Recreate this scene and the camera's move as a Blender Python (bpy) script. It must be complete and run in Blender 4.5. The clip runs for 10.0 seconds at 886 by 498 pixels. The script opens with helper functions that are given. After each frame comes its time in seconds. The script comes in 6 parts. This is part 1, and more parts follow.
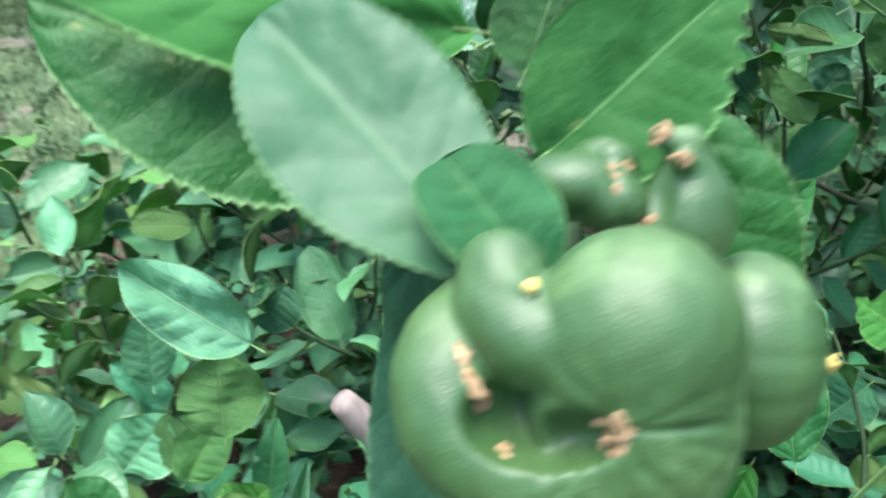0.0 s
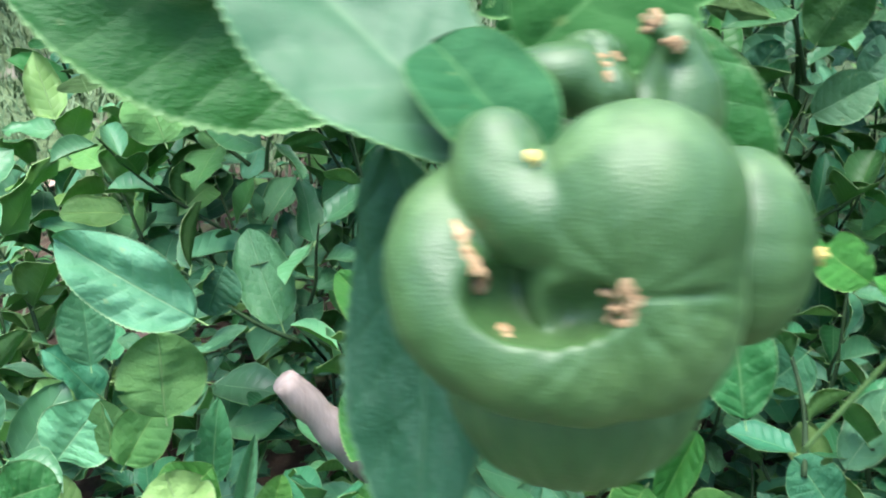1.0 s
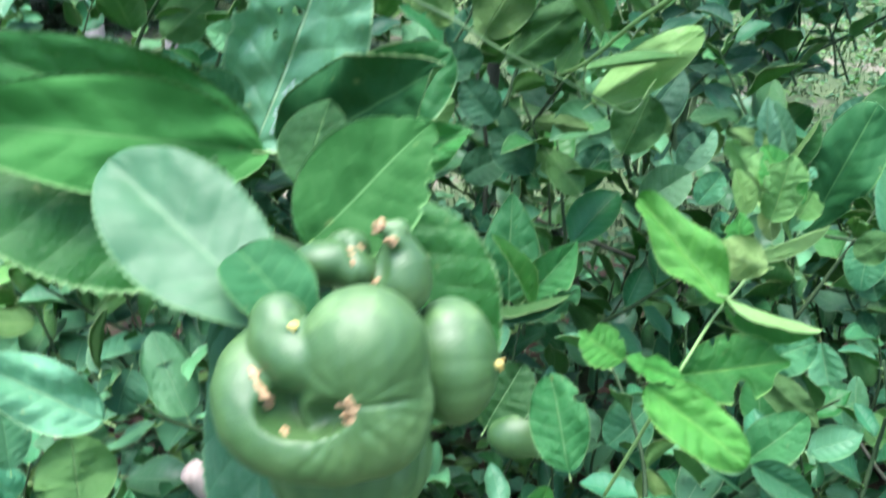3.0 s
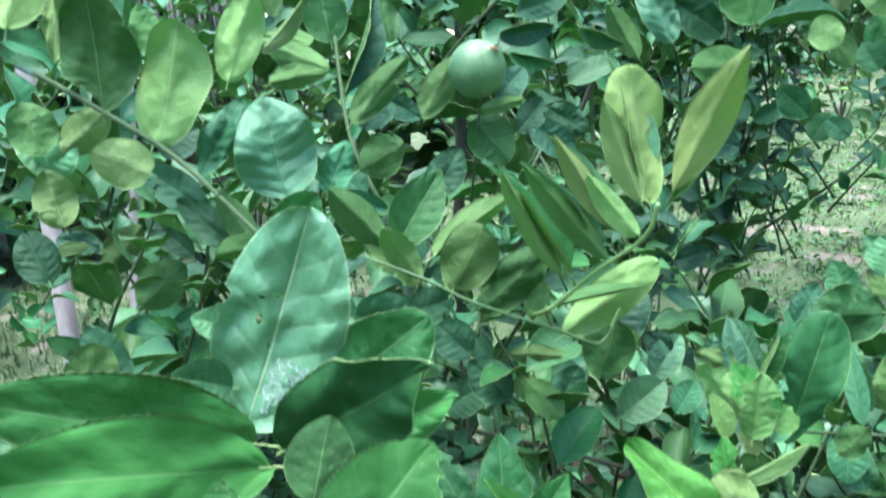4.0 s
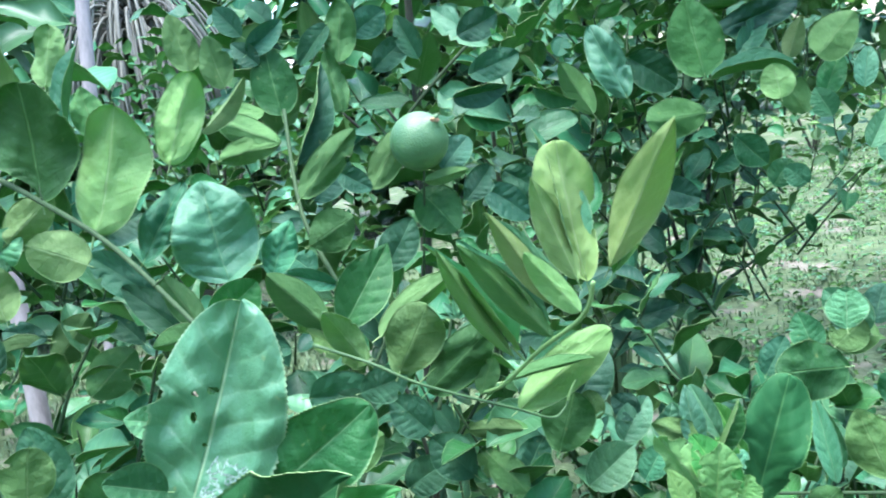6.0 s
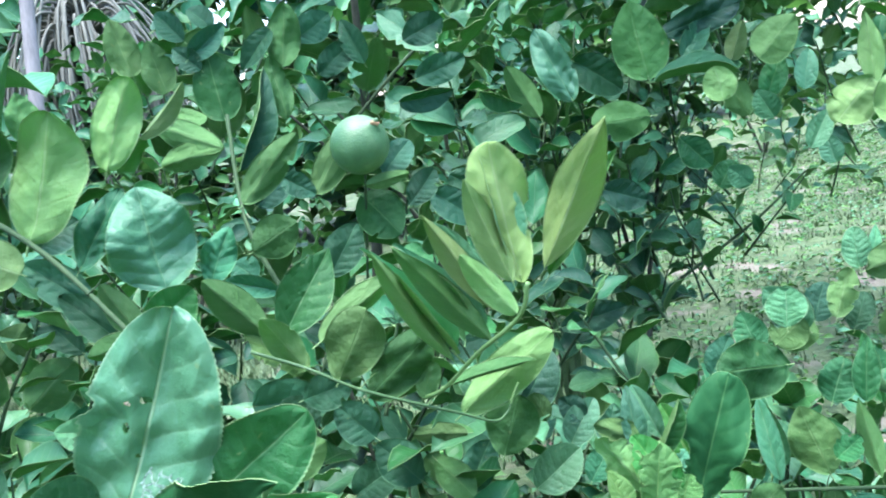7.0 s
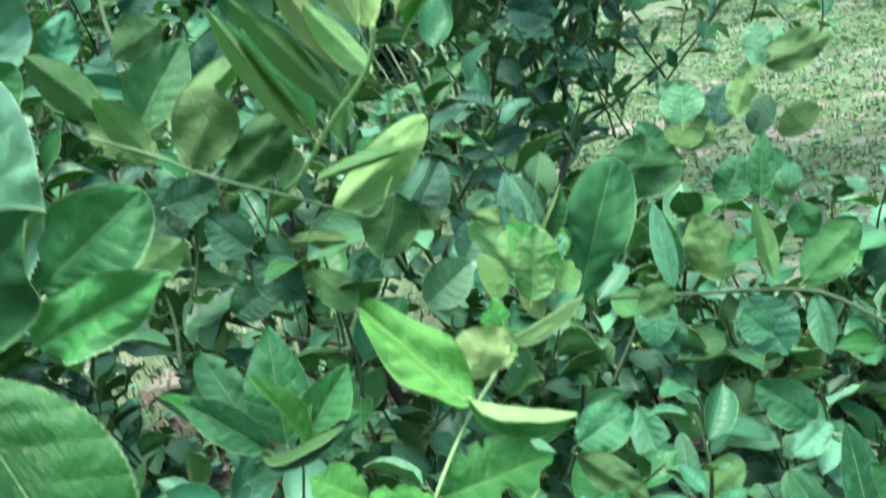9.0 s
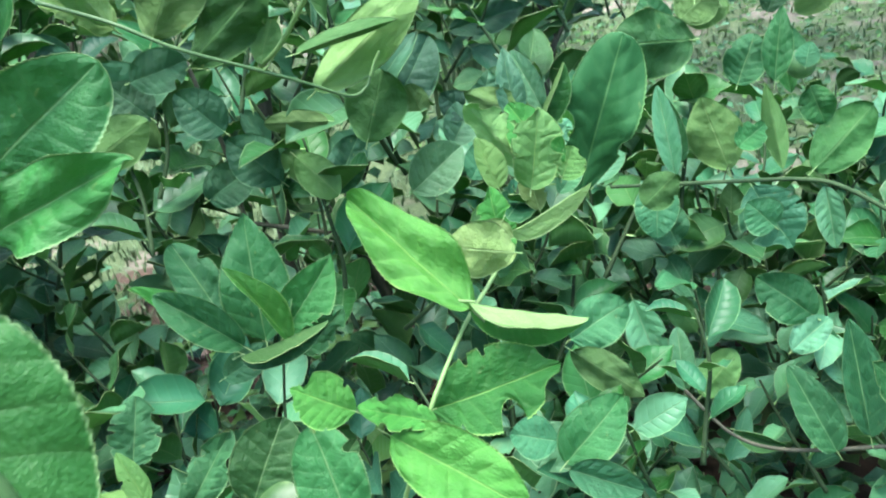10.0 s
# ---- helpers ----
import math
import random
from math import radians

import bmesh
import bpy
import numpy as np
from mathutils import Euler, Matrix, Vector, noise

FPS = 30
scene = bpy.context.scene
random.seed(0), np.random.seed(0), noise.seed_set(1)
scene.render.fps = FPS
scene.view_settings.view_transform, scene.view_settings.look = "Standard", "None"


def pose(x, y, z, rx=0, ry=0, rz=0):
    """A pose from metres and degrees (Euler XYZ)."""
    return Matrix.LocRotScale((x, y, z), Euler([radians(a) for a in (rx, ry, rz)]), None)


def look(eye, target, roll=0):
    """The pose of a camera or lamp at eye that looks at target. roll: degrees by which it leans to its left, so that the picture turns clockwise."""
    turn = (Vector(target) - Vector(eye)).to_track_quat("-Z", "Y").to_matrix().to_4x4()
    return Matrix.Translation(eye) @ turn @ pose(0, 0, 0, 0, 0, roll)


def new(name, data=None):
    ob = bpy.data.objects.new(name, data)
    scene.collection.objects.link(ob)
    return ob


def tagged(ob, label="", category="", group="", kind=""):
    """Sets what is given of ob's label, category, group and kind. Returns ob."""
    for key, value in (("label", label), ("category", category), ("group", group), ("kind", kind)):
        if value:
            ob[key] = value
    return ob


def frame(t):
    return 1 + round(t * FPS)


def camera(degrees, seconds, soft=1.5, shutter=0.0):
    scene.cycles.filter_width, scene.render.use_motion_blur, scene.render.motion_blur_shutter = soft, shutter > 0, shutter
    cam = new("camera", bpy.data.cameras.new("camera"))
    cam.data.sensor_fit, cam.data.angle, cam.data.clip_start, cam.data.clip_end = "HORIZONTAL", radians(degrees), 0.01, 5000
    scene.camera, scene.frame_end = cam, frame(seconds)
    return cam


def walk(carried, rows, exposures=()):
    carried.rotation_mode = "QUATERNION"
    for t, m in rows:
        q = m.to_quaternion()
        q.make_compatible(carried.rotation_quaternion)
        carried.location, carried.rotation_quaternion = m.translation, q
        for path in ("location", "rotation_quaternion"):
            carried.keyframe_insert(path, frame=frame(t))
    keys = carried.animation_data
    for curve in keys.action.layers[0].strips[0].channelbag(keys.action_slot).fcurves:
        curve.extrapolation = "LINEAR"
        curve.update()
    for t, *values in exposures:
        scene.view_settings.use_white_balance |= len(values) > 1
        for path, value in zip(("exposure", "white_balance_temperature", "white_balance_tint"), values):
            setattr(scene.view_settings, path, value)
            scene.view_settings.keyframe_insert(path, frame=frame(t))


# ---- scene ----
cam = camera(50.0, 10.0, soft=1.9, shutter=0.6)
PATH = [
    (0, (-0.059, 0.083, 0.838), (-0.467, 1.811, -0.082), -1.3),
    (0.5, (-0.112, 0.084, 0.808), (-0.309, 1.865, -0.081), 2.9),
    (1, (-0.070, 0.076, 0.815), (-0.334, 1.836, -0.098), 0.3),
    (1.5, (-0.029, 0.056, 0.833), (-0.346, 1.794, -0.103), -0.1),
    (1.8, (-0.037, 0.008, 0.854), (-0.272, 1.764, -0.075), 0.6),
    (2, (-0.064, -0.007, 0.856), (-0.196, 1.773, -0.047), 1.5),
    (2.2, (-0.084, -0.010, 0.850), (-0.147, 1.786, -0.028), 2.2),
    (3.3, (-0.007, -0.012, 0.893), (-0.105, 1.871, 0.225), -3.4),
    (3.5, (-0.017, -0.019, 0.899), (-0.074, 1.900, 0.339), -5.4),
    (4, (-0.029, -0.020, 0.933), (-0.037, 1.938, 0.525), -6.6),
    (4.5, (-0.022, 0.000, 0.943), (-0.034, 1.969, 0.590), -7.3),
    (5, (-0.011, -0.004, 0.952), (-0.026, 1.970, 0.629), -8.3),
    (5.5, (0.000, 0.000, 0.950), (-0.000, 1.975, 0.637), -9.0),
    (7, (0.021, 0.006, 0.941), (0.142, 1.978, 0.630), -9.7),
    (7.5, (0.033, 0.018, 0.943), (0.180, 1.981, 0.592), -10.0),
    (8, (0.036, 0.030, 0.923), (0.223, 1.979, 0.513), -9.6),
    (8.5, (0.045, 0.031, 0.897), (0.257, 1.958, 0.406), -9.9),
    (9, (0.059, 0.044, 0.857), (0.268, 1.947, 0.276), -9.9),
    (9.5, (0.044, 0.071, 0.832), (0.276, 1.928, 0.127), -9.5),
    (10, (0.057, 0.095, 0.844), (0.259, 1.910, 0.028), -9.3),
]
SKY, SUN = 0.165, 2.2
walk(cam, [(t, look(eye, target, roll)) for t, eye, target, roll in PATH], [(0.0, 1.95, 6350, 12.5), (2.2, 2.12, 6350, 13), (3.5, 2.33, 6200, 14), (4.5, 2.44, 6000, 17), (5.5, 2.46, 5850, 16.5), (7.5, 2.42, 5850, 16.5), (8.5, 2.40, 6150, 14.5), (10.0, 2.38, 6400, 13)])

# ---- light ----
world = bpy.data.worlds.new("overcast_sky")
scene.world = world
world.use_nodes = True
wn = world.node_tree
sky = wn.nodes.new("ShaderNodeTexSky")
sky.sky_type = "NISHITA"
sky.sun_disc = False
sky.sun_elevation, sky.sun_rotation = radians(80), radians(0)
sky.air_density, sky.dust_density, sky.ozone_density = 1.0, 2.0, 1.0
wn.links.new(sky.outputs["Color"], wn.nodes["Background"].inputs["Color"])
wn.nodes["Background"].inputs["Strength"].default_value = SKY
sun = new("sun", bpy.data.lights.new("sun", "SUN"))
sun.data.energy, sun.data.angle, sun.data.color = SUN, radians(42), (1.0, 0.98, 0.95)
sun.matrix_world = look((0, 0, 6), (0.65, 1.25, 0.0))


# ---- materials ----
def links(mat):
    mat.use_nodes = True
    nt = mat.node_tree
    nt.nodes.clear()
    return nt, nt.nodes.new, nt.links.new


def math_node(nt, op, a, b=None, c=None):
    n = nt.nodes.new("ShaderNodeMath")
    n.operation = op
    for i, v in enumerate((a, b, c)):
        if v is None:
            continue
        if isinstance(v, (int, float)):
            n.inputs[i].default_value = v
        else:
            nt.links.new(v, n.inputs[i])
    return n.outputs[0]


def mix_colour(nt, fac, a, b, mode="MIX"):
    n = nt.nodes.new("ShaderNodeMix")
    n.data_type, n.blend_type = "RGBA", mode
    for sock, v in ((n.inputs[0], fac), (n.inputs[6], a), (n.inputs[7], b)):
        if isinstance(v, tuple):
            sock.default_value = (*v, 1)
        elif isinstance(v, (int, float)):
            sock.default_value = v
        else:
            nt.links.new(v, sock)
    return n.outputs[2]


def noise_tex(nt, vec, scale, detail=3.0, rough=0.55):
    n = nt.nodes.new("ShaderNodeTexNoise")
    n.inputs["Scale"].default_value, n.inputs["Detail"].default_value, n.inputs["Roughness"].default_value = scale, detail, rough
    if vec is not None:
        nt.links.new(vec, n.inputs["Vector"])
    return n.outputs["Fac"]


def leaf_material(name, colour, second, vein, rough, through_part, gloss, vein_amount=0.6, spots=0.3, relief_part=0.65):
    """A leaf side: midrib and side veins laid out in the blade's own coordinates, patches, specks, light coming through."""
    mat = bpy.data.materials.new(name)
    nt, node, link = links(mat)
    uv = node("ShaderNodeUVMap")
    uv.uv_map = "blade"
    sep = node("ShaderNodeSeparateXYZ")
    link(uv.outputs[0], sep.inputs[0])
    across = math_node(nt, "ABSOLUTE", math_node(nt, "SUBTRACT", sep.outputs[0], 0.5))
    rnd = math_node(nt, "FRACT", math_node(nt, "ADD", node("ShaderNodeObjectInfo").outputs["Random"], node("ShaderNodeNewGeometry").outputs["Random Per Island"]))
    place = node("ShaderNodeTexCoord").outputs["Object"]
    shift = node("ShaderNodeVectorMath")
    shift.operation = "ADD"
    link(place, shift.inputs[0])
    link(math_node(nt, "MULTIPLY", rnd, 37.0), shift.inputs[1])
    where = shift.outputs[0]
    # side veins sweep forward from the midrib
    bend = noise_tex(nt, where, 3.0, 1.0)
    sweep = math_node(nt, "ADD", math_node(nt, "SUBTRACT", sep.outputs[1], math_node(nt, "MULTIPLY", across, 0.36)), math_node(nt, "MULTIPLY", bend, 0.02))
    wave = math_node(nt, "ABSOLUTE", math_node(nt, "SINE", math_node(nt, "MULTIPLY", sweep, 7 * math.pi)))
    side = math_node(nt, "POWER", math_node(nt, "SUBTRACT", 1.0, wave), 3.5)
    side = math_node(nt, "MULTIPLY", side, 0.15)
    mid = node("ShaderNodeMapRange")
    mid.inputs[1].default_value, mid.inputs[2].default_value = 0.018, 0.006
    link(across, mid.inputs[0])
    veins = math_node(nt, "MULTIPLY", math_node(nt, "MAXIMUM", mid.outputs[0], side), vein_amount)
    patch = noise_tex(nt, where, 2.2, 3.0)
    fine = noise_tex(nt, where, 26.0, 4.0)
    ramp = node("ShaderNodeMapRange")
    ramp.inputs[1].default_value, ramp.inputs[2].default_value = 0.35, 0.7
    link(patch, ramp.inputs[0])
    base = mix_colour(nt, ramp.outputs[0], colour, second)
    tint = node("ShaderNodeHueSaturation")
    link(base, tint.inputs["Color"])
    link(math_node(nt, "MULTIPLY_ADD", rnd, 0.035, 0.482), tint.inputs["Hue"])
    link(math_node(nt, "MULTIPLY_ADD", math_node(nt, "FRACT", math_node(nt, "MULTIPLY", rnd, 7.3)), 0.7, 0.66), tint.inputs["Value"])
    base = mix_colour(nt, math_node(nt, "MULTIPLY", fine, 0.16), tint.outputs[0], second, "OVERLAY")
    base = mix_colour(nt, veins, base, vein)
    rim = node("ShaderNodeMapRange")
    rim.inputs[1].default_value, rim.inputs[2].default_value = 0.468, 0.492
    link(across, rim.inputs[0])
    base = mix_colour(nt, math_node(nt, "MULTIPLY", rim.outputs[0], 0.8), base, vein)
    speck = node("ShaderNodeMapRange")
    speck.inputs[1].default_value, speck.inputs[2].default_value = 0.70, 0.76
    link(noise_tex(nt, where, 9.0, 2.0), speck.inputs[0])
    base = mix_colour(nt, math_node(nt, "MULTIPLY", speck.outputs[0], spots), base, (0.34, 0.38, 0.13))
    bsdf = node("ShaderNodeBsdfPrincipled")
    link(base, bsdf.inputs["Base Color"])
    bsdf.inputs["Roughness"].default_value = rough
    link(math_node(nt, "MULTIPLY_ADD", fine, 0.22, rough - 0.11), bsdf.inputs["Roughness"])
    bsdf.inputs["Specular IOR Level"].default_value = gloss
    bump = node("ShaderNodeBump")
    bump.inputs["Strength"].default_value, bump.inputs["Distance"].default_value = relief_part, 0.004
    quilt = math_node(nt, "MULTIPLY", math_node(nt, "POWER", wave, 0.7), math_node(nt, "MINIMUM", math_node(nt, "MULTIPLY", across, 5.0), 1.0))
    relief = math_node(nt, "ADD", math_node(nt, "MULTIPLY_ADD", quilt, 0.13, math_node(nt, "MULTIPLY", veins, -0.8)), math_node(nt, "MULTIPLY", noise_tex(nt, where, 11.0, 5.0, 0.65), 1.1))
    link(relief, bump.inputs["Height"])
    link(bump.outputs[0], bsdf.inputs["Normal"])
    trans = node("ShaderNodeBsdfTranslucent")
    link(mix_colour(nt, 0.55, base, (0.10, 0.34, 0.05)), trans.inputs["Color"])
    both = node("ShaderNodeMixShader")
    both.inputs[0].default_value = through_part
    link(bsdf.outputs[0], both.inputs[1])
    link(trans.outputs[0], both.inputs[2])
    link(both.outputs[0], node("ShaderNodeOutputMaterial").inputs[0])
    return mat


def rough_material(name, a, b, scale, rough, bump_height=0.002, spec=0.3, mark=None, stretch=(1, 1, 1)):
    """A mottled natural surface with two scales of variation."""
    mat = bpy.data.materials.new(name)
    nt, node, link = links(mat)
    mapping = node("ShaderNodeMapping")
    mapping.inputs["Scale"].default_value = stretch
    link(node("ShaderNodeTexCoord").outputs["Object"], mapping.inputs[0])
    where = mapping.outputs[0]
    coarse, fine = noise_tex(nt, where, scale, 4.0), noise_tex(nt, where, scale * 7, 4.0)
    ramp = node("ShaderNodeMapRange")
    ramp.inputs[1].default_value, ramp.inputs[2].default_value = 0.35, 0.65
    link(math_node(nt, "MULTIPLY_ADD", fine, 0.4, math_node(nt, "MULTIPLY", coarse, 0.6)), ramp.inputs[0])
    base = mix_colour(nt, ramp.outputs[0], a, b)
    if mark:
        patch = node("ShaderNodeMapRange")
        patch.inputs[1].default_value, patch.inputs[2].default_value = 0.56, 0.64
        link(noise_tex(nt, where, scale * 0.6, 2.0), patch.inputs[0])
        base = mix_colour(nt, patch.outputs[0], base, mark)
    tint = node("ShaderNodeHueSaturation")
    link(base, tint.inputs["Color"])
    rnd = math_node(nt, "FRACT", math_node(nt, "ADD", node("ShaderNodeObjectInfo").outputs["Random"], node("ShaderNodeNewGeometry").outputs["Random Per Island"]))
    link(math_node(nt, "MULTIPLY_ADD", rnd, 0.5, 0.75), tint.inputs["Value"])
    bsdf = node("ShaderNodeBsdfPrincipled")
    link(tint.outputs[0], bsdf.inputs["Base Color"])
    bsdf.inputs["Roughness"].default_value, bsdf.inputs["Specular IOR Level"].default_value = rough, spec
    bump = node("ShaderNodeBump")
    bump.inputs["Strength"].default_value, bump.inputs["Distance"].default_value = 0.6, bump_height
    link(fine, bump.inputs["Height"])
    link(bump.outputs[0], bsdf.inputs["Normal"])
    link(bsdf.outputs[0], node("ShaderNodeOutputMaterial").inputs[0])
    return mat


def peel_material(name, a, b, ribs, pit=1300.0, dent=0.26):
    """Citrus peel: oil-gland pits, faint stripes, pale patches, a waxy sheen."""
    mat = bpy.data.materials.new(name)
    nt, node, link = links(mat)
    where = node("ShaderNodeTexCoord").outputs["Object"]
    pits = node("ShaderNodeTexVoronoi")
    pits.inputs["Scale"].default_value = pit
    link(where, pits.inputs["Vector"])
    coarse = noise_tex(nt, where, 34.0, 4.0)
    streak = node("ShaderNodeMapping")
    streak.inputs["Scale"].default_value = (1, 0.16, 1)
    link(where, streak.inputs[0])
    lines = noise_tex(nt, streak.outputs[0], 180.0, 3.0)
    ramp = node("ShaderNodeMapRange")
    ramp.inputs[1].default_value, ramp.inputs[2].default_value = 0.34, 0.68
    link(math_node(nt, "MULTIPLY_ADD", lines, ribs, math_node(nt, "MULTIPLY", coarse, 1.0 - ribs)), ramp.inputs[0])
    base = mix_colour(nt, ramp.outputs[0], a, b)
    stain = node("ShaderNodeMapRange")
    stain.inputs[1].default_value, stain.inputs[2].default_value = 0.56, 0.75
    link(noise_tex(nt, where, 95.0, 5.0, 0.7), stain.inputs[0])
    base = mix_colour(nt, math_node(nt, "MULTIPLY", stain.outputs[0], 0.5), base, (0.03, 0.075, 0.03))
    pale = node("ShaderNodeMapRange")
    pale.inputs[1].default_value, pale.inputs[2].default_value = 0.58, 0.8
    link(noise_tex(nt, where, 55.0, 3.0), pale.inputs[0])
    base = mix_colour(nt, math_node(nt, "MULTIPLY", pale.outputs[0], 0.5), base, (0.22, 0.36, 0.14))
    blot = node("ShaderNodeMapRange")
    blot.inputs[1].default_value, blot.inputs[2].default_value = 0.48, 0.72
    link(noise_tex(nt, where, 21.0, 3.0), blot.inputs[0])
    base = mix_colour(nt, math_node(nt, "MULTIPLY", blot.outputs[0], 0.45), base, (0.10, 0.165, 0.045))
    dots = node("ShaderNodeMapRange")
    dots.inputs[1].default_value, dots.inputs[2].default_value = 0.0, 0.55
    link(pits.outputs["Distance"], dots.inputs[0])
    base = mix_colour(nt, math_node(nt, "MULTIPLY", math_node(nt, "SUBTRACT", 1.0, dots.outputs[0]), 0.22), base, (0.03, 0.13, 0.03))
    bsdf = node("ShaderNodeBsdfPrincipled")
    link(base, bsdf.inputs["Base Color"])
    link(math_node(nt, "MULTIPLY_ADD", coarse, 0.3, 0.32), bsdf.inputs["Roughness"])
    bsdf.inputs["Specular IOR Level"].default_value = 0.5
    bsdf.inputs["Subsurface Weight"].default_value = 0.04
    bsdf.inputs["Subsurface Radius"].default_value = (0.004, 0.008, 0.002)
    bump = node("ShaderNodeBump")
    bump.inputs["Strength"].default_value, bump.inputs["Distance"].default_value = dent, 0.0003
    link(math_node(nt, "ADD", pits.outputs["Distance"], math_node(nt, "MULTIPLY", lines, 0.8)), bump.inputs["Height"])
    link(bump.outputs[0], bsdf.inputs["Normal"])
    link(bsdf.outputs[0], node("ShaderNodeOutputMaterial").inputs[0])
    return mat


# tone: (upper side, under side, rim)
RIM = rough_material("leaf_rim", (0.20, 0.36, 0.12), (0.30, 0.46, 0.18), 30, 0.5)
UNDER = leaf_material("leaf_under", (0.088, 0.215, 0.058), (0.118, 0.26, 0.08), (0.19, 0.34, 0.12), 0.55, 0.38, 0.25, 0.75)
# young undersides, base colours raised to imitate light shining through; tender ones most
UNDER_YOUNG = leaf_material("leaf_under_young", (0.21, 0.39, 0.12), (0.27, 0.46, 0.16), (0.36, 0.54, 0.23), 0.5, 0.45, 0.3, 0.7)
TENDER_BACKLIT = leaf_material("leaf_under_tender_backlit", (0.30, 0.46, 0.14), (0.36, 0.53, 0.19), (0.46, 0.60, 0.28), 0.5, 0.5, 0.3, 0.7, 0.2, 0.4)
TONES = {
    "deep": (leaf_material("leaf_deep", (0.024, 0.14, 0.034), (0.038, 0.18, 0.048), (0.22, 0.40, 0.16), 0.42, 0.28, 0.3, 0.5), UNDER),
    "blue": (leaf_material("leaf_blue", (0.034, 0.165, 0.068), (0.052, 0.205, 0.088), (0.20, 0.40, 0.17), 0.42, 0.28, 0.3, 0.6), UNDER),
    "dark": (leaf_material("leaf_dark", (0.022, 0.098, 0.044), (0.036, 0.135, 0.064), (0.10, 0.24, 0.11), 0.45, 0.25, 0.28, 0.5), UNDER),
    "olive": (leaf_material("leaf_olive", (0.045, 0.165, 0.045), (0.065, 0.2, 0.06), (0.16, 0.32, 0.10), 0.45, 0.3, 0.3, 0.5), UNDER),
    "pale": (leaf_material("leaf_pale", (0.10, 0.31, 0.14), (0.15, 0.39, 0.20), (0.36, 0.56, 0.28), 0.45, 0.33, 0.35, 0.45), UNDER_YOUNG),
    # lighter green: the sky's sheen on a blade is painted into its colour
    "silver": (leaf_material("leaf_sky_lit", (0.075, 0.235, 0.105), (0.11, 0.29, 0.14), (0.24, 0.46, 0.22), 0.4, 0.3, 0.5, 0.5), UNDER),
    "worn": (leaf_material("leaf_worn", (0.066, 0.19, 0.085), (0.09, 0.23, 0.108), (0.34, 0.52, 0.27), 0.34, 0.3, 0.6, 0.7, 0.3, 0.55), UNDER),
    "bottle": (leaf_material("leaf_bottle", (0.020, 0.105, 0.022), (0.030, 0.135, 0.032), (0.14, 0.29, 0.10), 0.6, 0.12, 0.12, 0.35, 0.15, 0.25), UNDER),
    # darkest green; shadow from the leaves above is put into this base colour
    "shaded": (leaf_material("leaf_shaded", (0.012, 0.064, 0.016), (0.020, 0.086, 0.024), (0.12, 0.26, 0.09), 0.6, 0.08, 0.10, 0.35, 0.15, 0.25), UNDER),
    "sheen": (leaf_material("leaf_sheen", (0.06, 0.185, 0.072), (0.078, 0.22, 0.09), (0.22, 0.40, 0.18), 0.46, 0.3, 0.36, 0.22, 0.1, 0.15), UNDER),
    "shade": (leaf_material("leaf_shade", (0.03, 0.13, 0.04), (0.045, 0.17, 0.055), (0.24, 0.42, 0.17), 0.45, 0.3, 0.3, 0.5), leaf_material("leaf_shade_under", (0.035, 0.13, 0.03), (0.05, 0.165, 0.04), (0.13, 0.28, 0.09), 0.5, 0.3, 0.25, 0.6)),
    "young": (leaf_material("leaf_young", (0.12, 0.28, 0.075), (0.16, 0.34, 0.10), (0.3, 0.5, 0.15), 0.45, 0.42, 0.3, 0.5), UNDER_YOUNG),
    "tender": (leaf_material("leaf_tender", (0.16, 0.38, 0.09), (0.21, 0.45, 0.12), (0.34, 0.54, 0.20), 0.45, 0.42, 0.3, 0.5), TENDER_BACKLIT),
    "lime": (leaf_material("leaf_lime", (0.048, 0.21, 0.034), (0.07, 0.26, 0.05), (0.32, 0.6, 0.16), 0.42, 0.42, 0.3, 0.5), UNDER_YOUNG),
}
TWIG = rough_material("green_twig", (0.022, 0.048, 0.020), (0.046, 0.082, 0.034), 60, 0.65, 0.0006, 0.12)
YOUNG_TWIG = rough_material("young_twig", (0.12, 0.23, 0.07), (0.17, 0.29, 0.10), 60, 0.5, 0.0005)
BARK = rough_material("grey_bark", (0.032, 0.038, 0.024), (0.085, 0.088, 0.058), 40, 0.85, 0.003, stretch=(1, 1, 0.3))
PEEL = peel_material("green_peel", (0.028, 0.078, 0.022), (0.060, 0.132, 0.040), 0.45)
PEEL_LIME = peel_material("lime_peel", (0.035, 0.11, 0.036), (0.078, 0.185, 0.07), 0.15, 560.0, 0.8)
SCAR = rough_material("corky_scar", (0.20, 0.11, 0.045), (0.62, 0.43, 0.24), 420, 0.85, 0.0012)
DRIED = rough_material("dried_style", (0.42, 0.34, 0.09), (0.60, 0.46, 0.16), 300, 0.7, 0.0008)
MID_TWIG = rough_material("leafy_twig", (0.036, 0.085, 0.032), (0.07, 0.135, 0.05), 60, 0.5, 0.0006)
SOIL = rough_material("soil", (0.045, 0.034, 0.024), (0.12, 0.085, 0.06), 9, 0.95, 0.012, 0.2, mark=(0.06, 0.11, 0.04))
MEADOW = rough_material("meadow", (0.035, 0.065, 0.026), (0.115, 0.165, 0.075), 6, 0.9, 0.02, 0.2, mark=(0.17, 0.16, 0.12))
LITTER = rough_material("dry_leaf", (0.25, 0.17, 0.12), (0.47, 0.36, 0.29), 30, 0.8, 0.002)
GRASS = rough_material("grass", (0.055, 0.11, 0.045), (0.145, 0.22, 0.105), 5, 0.6, 0.001)
